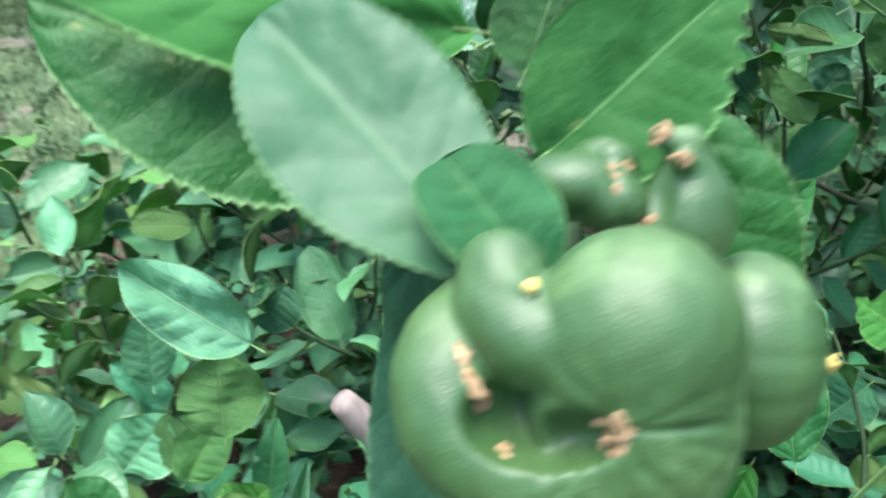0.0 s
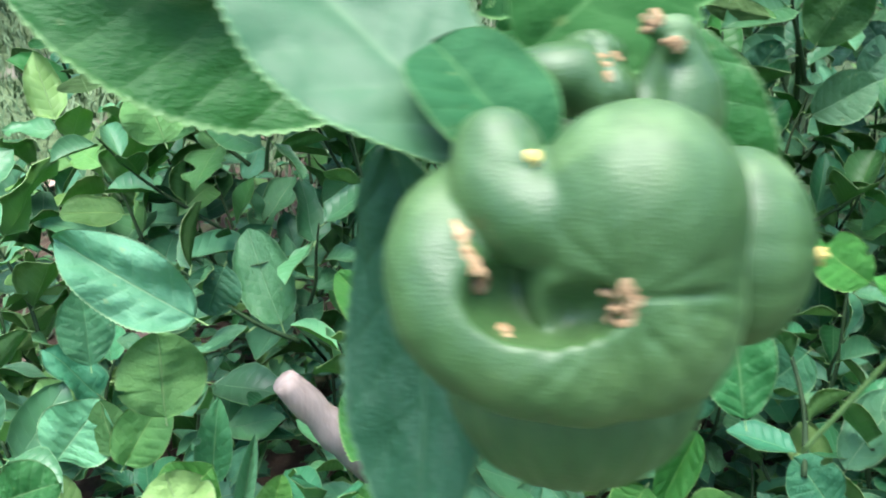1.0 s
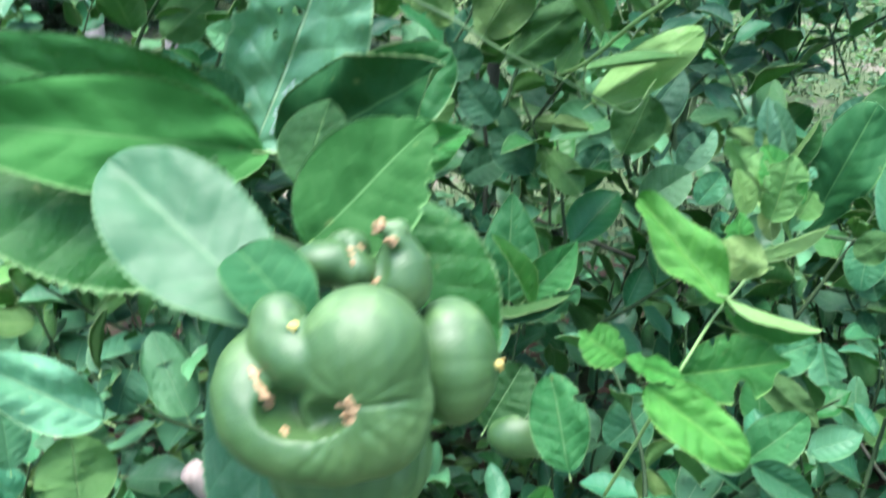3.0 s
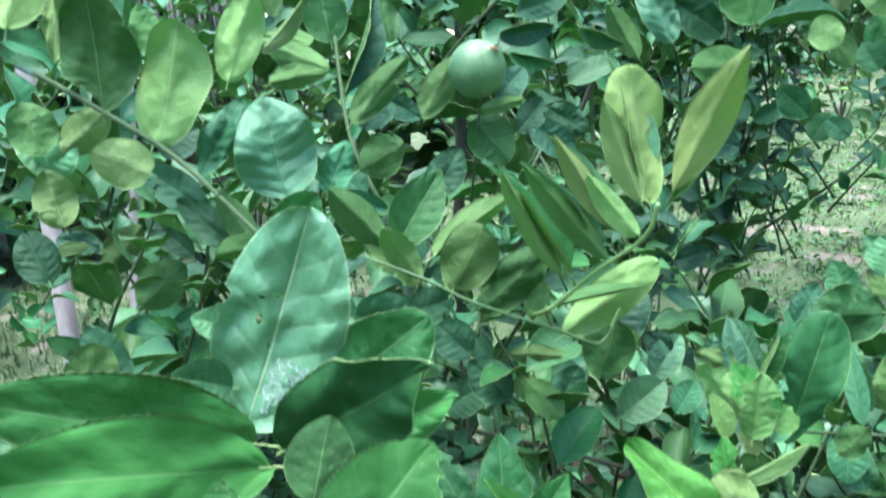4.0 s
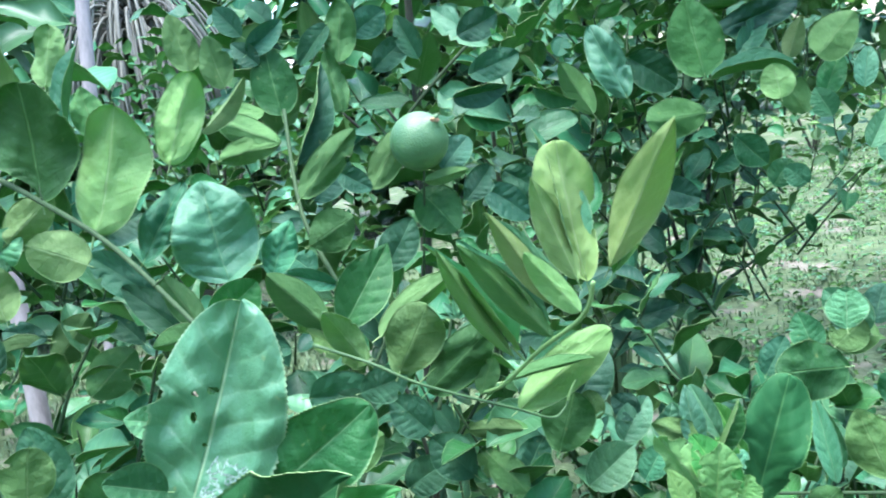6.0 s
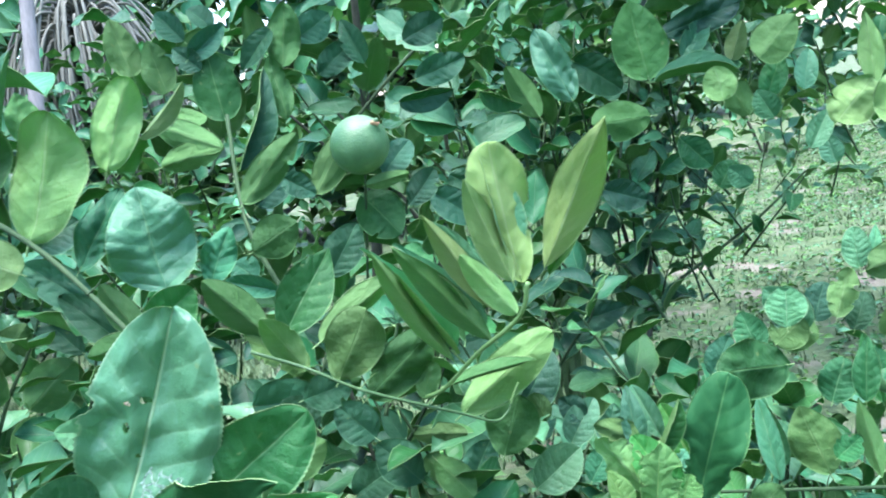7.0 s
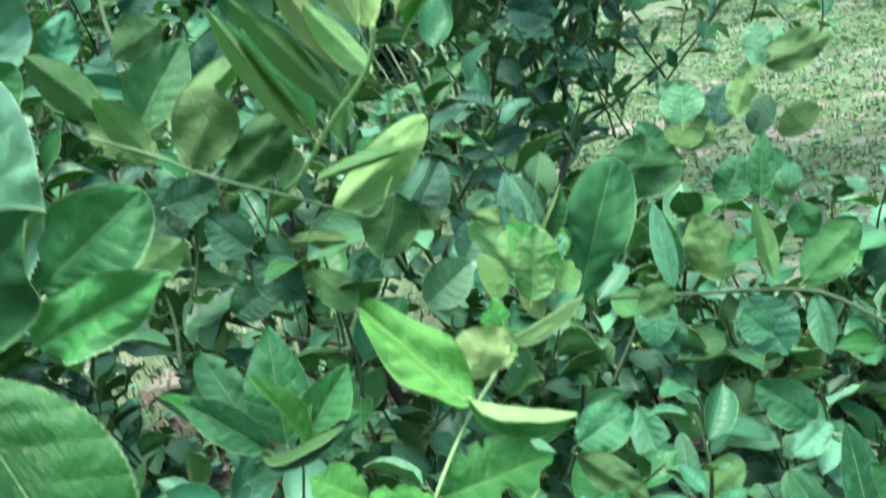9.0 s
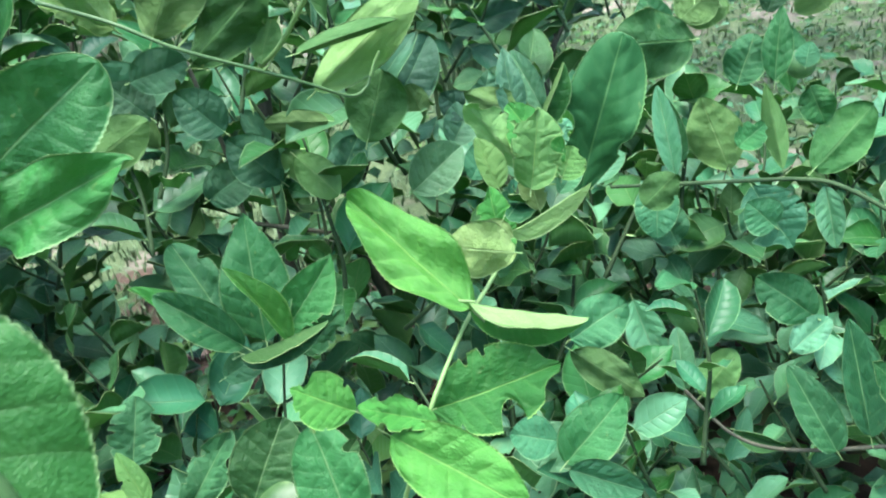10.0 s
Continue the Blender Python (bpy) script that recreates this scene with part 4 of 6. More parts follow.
leaf(back_tree, (0.449, 1.297, 0.832), (0.489, 1.290, 0.787), 0.046, (-0.22, -0.98, -0.04), "flat", "deep")
leaf(back_tree, (0.529, 1.384, 0.741), (0.560, 1.390, 0.777), 0.042, (-0.21, -0.92, 0.32), "flat", "deep")
leaf(back_tree, (0.443, 1.390, 0.779), (0.497, 1.394, 0.804), 0.030, (0.10, -0.99, -0.07), "fold", "blue")
leaf(back_tree, (0.553, 1.300, 0.846), (0.525, 1.310, 0.913), 0.043, (0.36, 0.93, 0.01), "flat", "olive")
leaf(back_tree, (0.558, 1.261, 0.921), (0.619, 1.269, 0.971), 0.059, (0.11, 0.95, -0.29), "flat", "olive")
leaf(back_tree, (0.578, 1.302, 0.858), (0.612, 1.312, 0.922), 0.039, (-0.30, -0.91, 0.30), "flat", "deep")
leaf(back_tree, (0.563, 1.363, 0.925), (0.588, 1.371, 0.977), 0.032, (0.28, 0.92, -0.28), "fold", "young")
leaf(back_tree, (0.473, 1.314, 0.936), (0.521, 1.323, 0.991), 0.035, (-0.13, -0.95, 0.27), "fold", "blue")
leaf(back_tree, (-0.228, 1.325, 1.007), (-0.243, 1.337, 1.079), 0.046, (-0.12, 0.98, -0.18), "flat", "olive")
leaf(back_tree, (-0.280, 1.381, 1.040), (-0.299, 1.394, 1.124), 0.048, (-0.15, 0.97, -0.19), "flat", "olive")
leaf(back_tree, (-0.186, 1.284, 1.067), (-0.217, 1.291, 1.109), 0.033, (-0.02, -0.99, 0.14), "fold", "dark")
leaf(back_tree, (-0.175, 1.229, 1.040), (-0.126, 1.235, 1.075), 0.032, (0.16, -0.99, -0.06), "fold", "dark")
leaf(back_tree, (-0.163, 1.227, 1.024), (-0.194, 1.232, 1.057), 0.029, (-0.04, -0.99, 0.12), "fold", "dark")
leaf(back_tree, (-0.141, 1.234, 1.071), (-0.165, 1.239, 1.103), 0.030, (0.23, -0.92, 0.32), "fold", "dark")
leaf(back_tree, (-0.074, 1.284, 1.064), (-0.119, 1.277, 1.019), 0.032, (-0.10, -0.96, 0.25), "fold", "dark")
leaf(back_tree, (-0.050, 1.383, 1.053), (0.003, 1.388, 1.084), 0.048, (0.11, -0.99, -0.03), "flat", "dark")
leaf(back_tree, (-0.026, 1.375, 1.001), (0.029, 1.381, 1.040), 0.040, (0.10, -0.99, 0.02), "flat", "dark")
leaf(back_tree, (0.040, 1.376, 1.006), (0.018, 1.386, 1.074), 0.036, (-0.08, -0.99, 0.13), "fold", "dark")
leaf(back_tree, (-0.266, 0.938, 0.798), (-0.326, 0.946, 0.853), 0.040, (0.13, -0.95, 0.29), "flat", "dark")
leaf(back_tree, (-0.227, 0.901, 0.755), (-0.288, 0.911, 0.819), 0.036, (0.28, -0.87, 0.40), "flat", "dark")
leaf(back_tree, (-0.299, 0.980, 0.746), (-0.345, 0.989, 0.800), 0.036, (0.20, -0.93, 0.31), "flat", "dark")
leaf(back_tree, (-0.214, 0.883, 0.774), (-0.243, 0.892, 0.826), 0.029, (-0.19, 0.95, -0.26), "fold", "olive")
leaf(back_tree, (-0.103, 0.908, 0.801), (-0.122, 0.911, 0.820), 0.033, (0.06, -0.98, 0.21), "flat", "blue")
leaf(back_tree, (-0.081, 0.886, 0.790), (-0.130, 0.889, 0.809), 0.021, (0.02, -0.98, 0.20), "fold", "blue")
leaf(back_tree, (-0.423, 1.000, 0.872), (-0.369, 1.006, 0.911), 0.045, (-0.18, 0.98, 0.09), "flat", "pale")
leaf(back_tree, (-0.452, 0.996, 0.847), (-0.410, 1.002, 0.882), 0.042, (0.21, -0.97, -0.09), "wave", "pale")
leaf(back_tree, (-0.467, 1.005, 0.903), (-0.428, 0.996, 0.843), 0.042, (0.27, -0.91, 0.32), "flat", "silver")
leaf(lime_bush, (-0.072, 0.821, 0.702), (-0.029, 0.823, 0.711), 0.035, (-0.02, -0.96, 0.27), "flat", "dark")
leaf(lime_bush, (-0.068, 0.846, 0.666), (-0.095, 0.851, 0.697), 0.037, (0.13, -0.96, 0.26), "flat", "dark")
leaf(lime_bush, (-0.018, 0.862, 0.641), (-0.050, 0.868, 0.678), 0.040, (0.10, -0.96, 0.24), "flat", "dark")
leaf(lime_bush, (0.018, 0.874, 0.585), (-0.020, 0.881, 0.629), 0.044, (0.11, -0.96, 0.24), "flat", "dark")
leaf(lime_bush, (-0.050, 0.902, 0.573), (-0.007, 0.905, 0.594), 0.040, (-0.09, -0.94, 0.32), "flat", "dark")
leaf(lime_bush, (0.059, 0.871, 0.568), (0.089, 0.878, 0.612), 0.036, (-0.16, -0.95, 0.26), "wave", "blue")
leaf(lime_bush, (0.128, 0.898, 0.545), (0.179, 0.903, 0.576), 0.045, (-0.15, -0.91, 0.39), "fold", "silver")
leaf(lime_bush, (0.178, 0.951, 0.564), (0.209, 0.958, 0.607), 0.036, (-0.22, -0.93, 0.31), "fold", "silver")
leaf(lime_bush, (0.199, 0.955, 0.585), (0.173, 0.959, 0.612), 0.030, (-0.00, -0.99, 0.15), "flat", "dark")
leaf(lime_bush, (0.150, 0.908, 0.609), (0.140, 0.913, 0.639), 0.023, (0.08, 0.99, -0.13), "flat", "olive")
leaf(lime_bush, (0.175, 0.850, 0.563), (0.196, 0.854, 0.592), 0.029, (-0.25, -0.91, 0.32), "flat", "blue")
leaf(weeds, (-0.474, 0.637, 0.302), (-0.442, 0.663, 0.348), 0.066, (0.25, -0.91, 0.33), "wave", "pale")
leaf(weeds, (-0.521, 0.688, 0.298), (-0.486, 0.703, 0.322), 0.059, (-0.14, 0.92, -0.36), "wave", "pale")
leaf(weeds, (-0.434, 0.509, 0.377), (-0.393, 0.519, 0.389), 0.046, (0.03, -0.84, 0.53), "wave", "deep")
leaf(weeds, (-0.424, 0.644, 0.308), (-0.442, 0.663, 0.348), 0.035, (-0.42, 0.74, -0.53), "fold", "olive")
leaf(weeds, (-0.326, 0.603, 0.325), (-0.325, 0.634, 0.384), 0.029, (0.31, -0.85, 0.43), "fold", "blue")
leaf(weeds, (-0.317, 0.519, 0.379), (-0.290, 0.535, 0.406), 0.046, (0.10, -0.90, 0.42), "wave", "lime")
leaf(weeds, (-0.245, 0.506, 0.387), (-0.239, 0.521, 0.416), 0.024, (0.21, -0.88, 0.42), "fold", "lime")
leaf(weeds, (-0.496, 0.821, 0.557), (-0.502, 0.827, 0.571), 0.048, (-0.36, 0.77, -0.53), "flat", "olive")
leaf(weeds, (-0.424, 0.807, 0.520), (-0.448, 0.830, 0.567), 0.059, (-0.30, 0.79, -0.53), "wave", "olive")
leaf(weeds, (-0.547, 0.900, 0.610), (-0.501, 0.899, 0.601), 0.034, (0.04, -0.94, 0.35), "fold", "pale")
leaf(weeds, (-0.364, 0.764, 0.426), (-0.378, 0.744, 0.387), 0.048, (0.29, -0.88, 0.37), "flat", "dark")
leaf(weeds, (-0.153, 0.457, 0.454), (-0.175, 0.460, 0.463), 0.032, (0.16, -0.75, 0.64), "wave", "lime")
leaf(weeds, (-0.016, 0.517, 0.441), (-0.030, 0.505, 0.420), 0.031, (-0.13, -0.83, 0.55), "wave", "lime")
leaf(weeds, (0.025, 0.616, 0.409), (0.002, 0.588, 0.357), 0.027, (-0.14, -0.84, 0.52), "fold", "lime")
leaf(weeds, (0.005, 0.484, 0.441), (0.034, 0.492, 0.451), 0.037, (-0.05, -0.75, 0.66), "wave", "lime")
leaf(weeds, (0.162, 0.574, 0.416), (0.188, 0.568, 0.402), 0.033, (0.05, -0.90, 0.42), "wave", "pale")
leaf(weeds, (0.176, 0.687, 0.417), (0.192, 0.671, 0.383), 0.043, (-0.20, -0.92, 0.34), "flat", "silver")
leaf(weeds, (0.250, 0.708, 0.337), (0.222, 0.724, 0.372), 0.040, (-0.14, -0.94, 0.31), "flat", "silver")
leaf(weeds, (0.119, 0.734, 0.406), (0.086, 0.717, 0.378), 0.046, (-0.11, -0.79, 0.60), "flat", "blue")
leaf(weeds, (0.134, 0.641, 0.331), (0.103, 0.655, 0.364), 0.043, (-0.01, -0.92, 0.40), "flat", "blue")
leaf(weeds, (0.285, 0.873, 0.546), (0.265, 0.903, 0.607), 0.032, (-0.35, -0.88, 0.31), "fold", "lime")
leaf(weeds, (0.272, 0.886, 0.574), (0.242, 0.869, 0.545), 0.037, (0.09, 0.82, -0.57), "wave", "young")
leaf(weeds, (0.168, 0.961, 0.626), (0.127, 0.971, 0.651), 0.045, (-0.12, -0.98, 0.16), "fold", "pale")
leaf(weeds, (0.463, 0.862, 0.717), (0.463, 0.869, 0.756), 0.027, (-0.44, -0.88, 0.15), "flat", "silver")
leaf(side_bush, (0.502, 0.908, 0.707), (0.511, 0.914, 0.744), 0.014, (-0.45, -0.86, 0.25), "fold", "pale")
leaf(side_bush, (0.444, 0.814, 0.726), (0.502, 0.812, 0.739), 0.035, (0.11, 0.94, -0.33), "wave", "olive")
leaf(side_bush, (0.424, 0.838, 0.680), (0.443, 0.844, 0.724), 0.028, (0.40, 0.86, -0.30), "chewed", "pale")
leaf(side_bush, (0.365, 0.813, 0.687), (0.369, 0.819, 0.725), 0.038, (-0.38, -0.90, 0.20), "flat", "pale")
leaf(side_bush, (0.433, 0.905, 0.660), (0.449, 0.910, 0.697), 0.034, (-0.39, -0.87, 0.29), "flat", "dark")
leaf(side_bush, (0.352, 0.811, 0.674), (0.379, 0.813, 0.694), 0.035, (0.24, 0.89, -0.39), "round", "olive")
leaf(side_bush, (0.470, 0.899, 0.645), (0.488, 0.904, 0.681), 0.028, (-0.41, -0.85, 0.33), "curl", "dark")
leaf(side_bush, (0.498, 0.847, 0.652), (0.482, 0.853, 0.676), 0.043, (0.30, 0.95, -0.02), "flat", "olive")
leaf(side_bush, (0.408, 0.767, 0.623), (0.419, 0.777, 0.679), 0.024, (-0.45, -0.86, 0.23), "lance", "deep")
leaf(side_bush, (0.392, 0.798, 0.616), (0.409, 0.803, 0.654), 0.035, (-0.41, -0.86, 0.31), "wave", "deep")
leaf(side_bush, (0.449, 0.795, 0.621), (0.455, 0.798, 0.640), 0.020, (-0.47, -0.84, 0.28), "curl", "blue")
leaf(side_bush, (0.390, 0.952, 0.623), (0.380, 0.961, 0.667), 0.036, (-0.30, -0.95, 0.12), "flat", "blue")
leaf(side_bush, (0.369, 1.047, 0.575), (0.397, 1.052, 0.616), 0.036, (-0.30, -0.90, 0.32), "flat", "dark")
leaf(back_tree, (0.565, 1.079, 0.836), (0.613, 1.083, 0.880), 0.055, (0.22, 0.92, -0.33), "wave", "pale")
leaf(back_tree, (0.576, 1.174, 0.800), (0.606, 1.179, 0.845), 0.031, (-0.30, -0.90, 0.32), "fold", "silver")
leaf(back_tree, (0.618, 1.082, 0.872), (0.621, 1.097, 0.957), 0.031, (0.48, 0.86, -0.17), "lance", "young")
leaf(back_tree, (0.574, 0.975, 0.830), (0.603, 0.985, 0.896), 0.054, (0.41, 0.86, -0.31), "wave", "pale")
leaf(back_tree, (0.629, 1.284, 0.869), (0.643, 1.293, 0.924), 0.032, (-0.38, -0.89, 0.24), "fold", "silver")
leaf(back_tree, (0.484, 1.302, 0.909), (0.502, 1.310, 0.960), 0.046, (-0.27, -0.93, 0.24), "flat", "silver")
leaf(back_tree, (0.479, 1.195, 0.878), (0.476, 1.203, 0.922), 0.044, (0.36, 0.92, -0.15), "flat", "young")
leaf(back_tree, (0.559, 1.233, 0.842), (0.544, 1.242, 0.882), 0.037, (-0.39, -0.92, 0.05), "fold", "blue")
leaf(back_tree, (0.513, 1.222, 0.761), (0.488, 1.229, 0.788), 0.033, (-0.25, -0.97, 0.01), "flat", "dark")
leaf(back_tree, (0.652, 1.263, 0.764), (0.644, 1.271, 0.804), 0.034, (-0.43, -0.90, 0.09), "flat", "pale")
leaf(back_tree, (-0.393, 0.889, 0.807), (-0.406, 0.897, 0.862), 0.043, (-0.38, 0.90, -0.23), "wave", "pale")
leaf(back_tree, (-0.435, 0.929, 0.746), (-0.455, 0.938, 0.800), 0.045, (0.39, -0.88, 0.28), "flat", "dark")
leaf(back_tree, (-0.403, 0.900, 0.878), (-0.422, 0.908, 0.929), 0.048, (-0.34, 0.90, -0.27), "wave", "olive")
leaf(side_bush, (0.144, 0.571, 0.617), (0.142, 0.581, 0.656), 0.022, (-0.15, -0.96, 0.24), "chewed", "lime")
leaf(side_bush, (0.180, 0.629, 0.616), (0.176, 0.638, 0.647), 0.018, (0.18, 0.95, -0.24), "chewed", "young")
leaf(side_bush, (0.198, 0.648, 0.617), (0.216, 0.651, 0.634), 0.014, (-0.24, -0.89, 0.38), "fold", "pale")
leaf(side_bush, (0.289, 0.746, 0.552), (0.317, 0.748, 0.571), 0.029, (0.25, 0.86, -0.45), "wave", "shade")
leaf(side_bush, (0.388, 0.791, 0.566), (0.412, 0.792, 0.582), 0.025, (-0.26, -0.85, 0.46), "chewed", "deep")
leaf(side_bush, (0.328, 0.780, 0.496), (0.315, 0.790, 0.533), 0.035, (-0.24, -0.95, 0.20), "wave", "blue")
leaf(side_bush, (0.410, 0.771, 0.497), (0.389, 0.779, 0.521), 0.035, (-0.18, -0.97, 0.18), "flat", "blue")
leaf(side_bush, (0.467, 0.820, 0.595), (0.476, 0.811, 0.562), 0.031, (-0.40, -0.90, 0.15), "wave", "deep")
leaf(side_bush, (0.468, 0.842, 0.600), (0.466, 0.853, 0.642), 0.024, (-0.44, -0.87, 0.21), "lance", "deep")
tube("branch", ((-0.410, 0.932, 0.956), (-0.333, 0.885, 0.911), (-0.250, 0.797, 0.868), (-0.163, 0.686, 0.806)), (0.0032, 0.0028, 0.0023, 0.0017), TWIG, lime_bush)
tube("branch", ((-0.088, 0.692, 0.783), (-0.049, 0.680, 0.766), (-0.015, 0.676, 0.745), (0.031, 0.683, 0.721), (0.055, 0.700, 0.705), (0.082, 0.718, 0.687), (0.094, 0.728, 0.689), (0.098, 0.729, 0.695)), (0.0014, 0.0013, 0.0012, 0.0012, 0.0011, 0.0011, 0.0010, 0.0009), MID_TWIG, lime_bush)
tube("twig", ((0.098, 0.729, 0.695), (0.102, 0.730, 0.703), (0.107, 0.731, 0.710)), (0.0011, 0.0010, 0.0009), YOUNG_TWIG, lime_bush)
tube("branch", ((0.097, 0.528, 0.831), (0.091, 0.545, 0.808), (0.068, 0.600, 0.776), (0.045, 0.655, 0.740), (0.030, 0.703, 0.721)), (0.0014, 0.0014, 0.0015, 0.0015, 0.0015), YOUNG_TWIG, lime_bush)
tube("branch", ((0.139, 0.526, 0.646), (0.121, 0.485, 0.649), (0.101, 0.461, 0.640), (0.079, 0.433, 0.622), (0.063, 0.439, 0.580), (0.047, 0.458, 0.522)), (0.0011, 0.0011, 0.0010, 0.0010, 0.0011, 0.0012), YOUNG_TWIG, lime_bush)
tube("branch", ((0.005, 0.661, 0.547), (-0.005, 0.650, 0.496), (-0.014, 0.643, 0.427)), (0.0009, 0.0010, 0.0010), TWIG, lime_bush)
tube("branch", ((-0.038, 0.898, 0.695), (-0.033, 0.903, 0.659), (-0.026, 0.926, 0.589), (-0.029, 0.948, 0.514)), (0.0019, 0.0019, 0.0020, 0.0021), BARK, lime_bush)
tube("branch", ((0.006, 0.878, 0.662), (0.021, 0.882, 0.624), (0.047, 0.903, 0.554)), (0.0014, 0.0014, 0.0015), TWIG, lime_bush)
tube("branch", ((-0.021, 0.952, 0.525), (0.055, 0.981, 0.485), (0.144, 1.005, 0.438)), (0.0021, 0.0025, 0.0030), BARK, lime_bush)
tube("thorn", ((-0.055, 0.664, 0.563), (-0.054, 0.661, 0.556), (-0.054, 0.658, 0.550)), (0.0007, 0.0005, 0.0002), YOUNG_TWIG, lime_bush)
tube("thorn", ((-0.027, 0.659, 0.557), (-0.027, 0.656, 0.552), (-0.027, 0.654, 0.547)), (0.0007, 0.0005, 0.0002), YOUNG_TWIG, lime_bush)
tube("thorn", ((-0.015, 0.676, 0.745), (-0.008, 0.677, 0.750), (-0.001, 0.673, 0.756)), (0.0008, 0.0005, 0.0002), YOUNG_TWIG, lime_bush)
tube("thorn", ((0.031, 0.683, 0.721), (0.039, 0.684, 0.728), (0.042, 0.685, 0.735)), (0.0008, 0.0005, 0.0002), YOUNG_TWIG, lime_bush)
tube("thorn", ((0.006, 0.878, 0.660), (0.007, 0.874, 0.653), (0.007, 0.872, 0.647)), (0.0009, 0.0006, 0.0002), YOUNG_TWIG, lime_bush)
tube("thorn", ((-0.333, 0.885, 0.911), (-0.334, 0.886, 0.922), (-0.334, 0.888, 0.929)), (0.0013, 0.0008, 0.0003), TWIG, lime_bush)
tube("thorn", ((-0.209, 0.742, 0.839), (-0.201, 0.743, 0.844), (-0.196, 0.743, 0.849)), (0.0011, 0.0007, 0.0002), TWIG, lime_bush)
tube("thorn", ((0.379, 0.801, 0.534), (0.383, 0.804, 0.541), (0.387, 0.806, 0.546)), (0.0010, 0.0006, 0.0002), TWIG, lime_bush)
tube("branch", ((0.286, 0.816, 0.544), (0.379, 0.801, 0.534), (0.445, 0.790, 0.526), (0.475, 0.772, 0.517), (0.518, 0.742, 0.485)), (0.0017, 0.0018, 0.0019, 0.0020, 0.0021), TWIG, side_bush)
tube("branch", ((0.318, 0.756, 0.369), (0.352, 0.734, 0.327), (0.397, 0.720, 0.309), (0.467, 0.692, 0.313)), (0.0015, 0.0016, 0.0018, 0.0019), BARK, side_bush)
tube("branch", ((-0.135, 1.166, 0.963), (-0.122, 1.047, 0.849), (-0.090, 0.984, 0.773)), (0.0024, 0.0025, 0.0027), TWIG, back_tree)
tube("branch", ((0.016, 0.840, 0.886), (0.008, 0.872, 0.833), (-0.004, 0.931, 0.757)), (0.0010, 0.0012, 0.0014), TWIG, back_tree)
tube("branch", ((-0.063, 1.399, 0.833), (0.012, 1.465, 0.929), (0.138, 1.532, 1.034)), (0.0029, 0.0028, 0.0027), TWIG, back_tree)
tube("branch", ((0.451, 1.719, 0.299), (0.503, 1.763, 0.447), (0.575, 1.775, 0.522)), (0.0064, 0.0054, 0.0043), BARK, small_tree)
tube("branch", ((0.575, 1.775, 0.522), (0.659, 1.781, 0.563), (0.746, 1.770, 0.617), (0.849, 1.781, 0.686)), (0.0038, 0.0032, 0.0027, 0.0021), TWIG, small_tree)
tube("branch", ((0.510, 1.765, 0.457), (0.480, 1.810, 0.554), (0.492, 1.875, 0.645)), (0.0038, 0.0030, 0.0023), BARK, small_tree)

# stems of the bush
def scatter(plant, seed, box, sprays, size, tones, single, up=0.6, length=0.16, count=7, way=(0, 0, 1), keep=None):
    """Sprays of leaves through a box: the first ones leaf by leaf, the rest joined."""
    rng = random.Random(seed)
    made, rest = 0, {t: [] for t in set(tones)}
    for _ in range(sprays):
        p = Vector([rng.uniform(a, b) for a, b in box])
        if keep is not None and not keep(p):
            continue
        w = Vector(way) + Vector((rng.uniform(-0.9, 0.9), rng.uniform(-0.9, 0.9), rng.uniform(-0.4, 0.5)))
        pts, rows = spray(rng, p, w, length * rng.uniform(0.7, 1.3), count, size, up)
        tube("twig", pts, (0.0026, 0.0022, 0.0017, 0.0010), TWIG, plant, 5)
        tone = rng.choice(tones)
        for row in rows:
            if made < single:
                leaf(plant, *row, rng.choice(("flat", "round", "fold", "wave", "round", "bite")), tone, False)
                made += 1
            else:
                rest[tone].append(row)
    foliage("foliage", plant, rest, seed + 1)


DARKS = ("dark", "blue", "deep", "silver", "olive", "blue", "silver")
scatter(lime_bush, 11, ((-0.45, 0.75), (0.88, 1.3), (0.1, 0.68)), 200, 0.065, DARKS, 170, keep=lambda p: p.z < 0.70 - 0.75 * max(0.0, p.x - 0.12))
scatter(back_tree, 12, ((-0.75, 0.9), (1.25, 2.1), (0.75, 1.35)), 100, 0.10, ("dark", "blue", "silver", "blue", "olive"), 180, length=0.22, count=8, keep=lambda p: (p.x < 0.25 * p.y or p.z > 0.88) and not (-0.40 < p.x / p.y < -0.20 and p.z > 0.80) and not (0.05 < p.x / p.y < 0.15 and p.z > 0.90))
scatter(back_tree, 13, ((-0.9, 0.5), (1.3, 2.0), (0.2, 0.8)), 70, 0.08, DARKS, 60)
scatter(small_tree, 14, ((0.36, 0.95), (1.7, 1.9), (0.55, 0.95)), 7, 0.055, ("dark", "dark", "deep"), 240, length=0.2, count=6)
for pts in (((0.50, 1.79, 0.5), (0.47, 1.80, 0.72), (0.42, 1.82, 1.0)), ((0.51, 1.79, 0.5), (0.56, 1.80, 0.7), (0.60, 1.82, 0.95))):
    tube("branch", pts, (0.005, 0.0038, 0.0024), BARK, small_tree, 6)
scatter(small_tree, 27, ((0.32, 0.72), (1.70, 1.9), (0.58, 1.0)), 34, 0.06, ("dark", "dark", "deep", "blue", "silver"), 200, length=0.16, count=6)
scatter(small_tree, 29, ((0.34, 0.86), (1.38, 1.88), (0.42, 0.92)), 78, 0.055, ("dark", "blue", "silver", "blue", "deep"), 300, length=0.17, count=6, keep=lambda p: p.x < 0.52 * (p.y - 0.38))
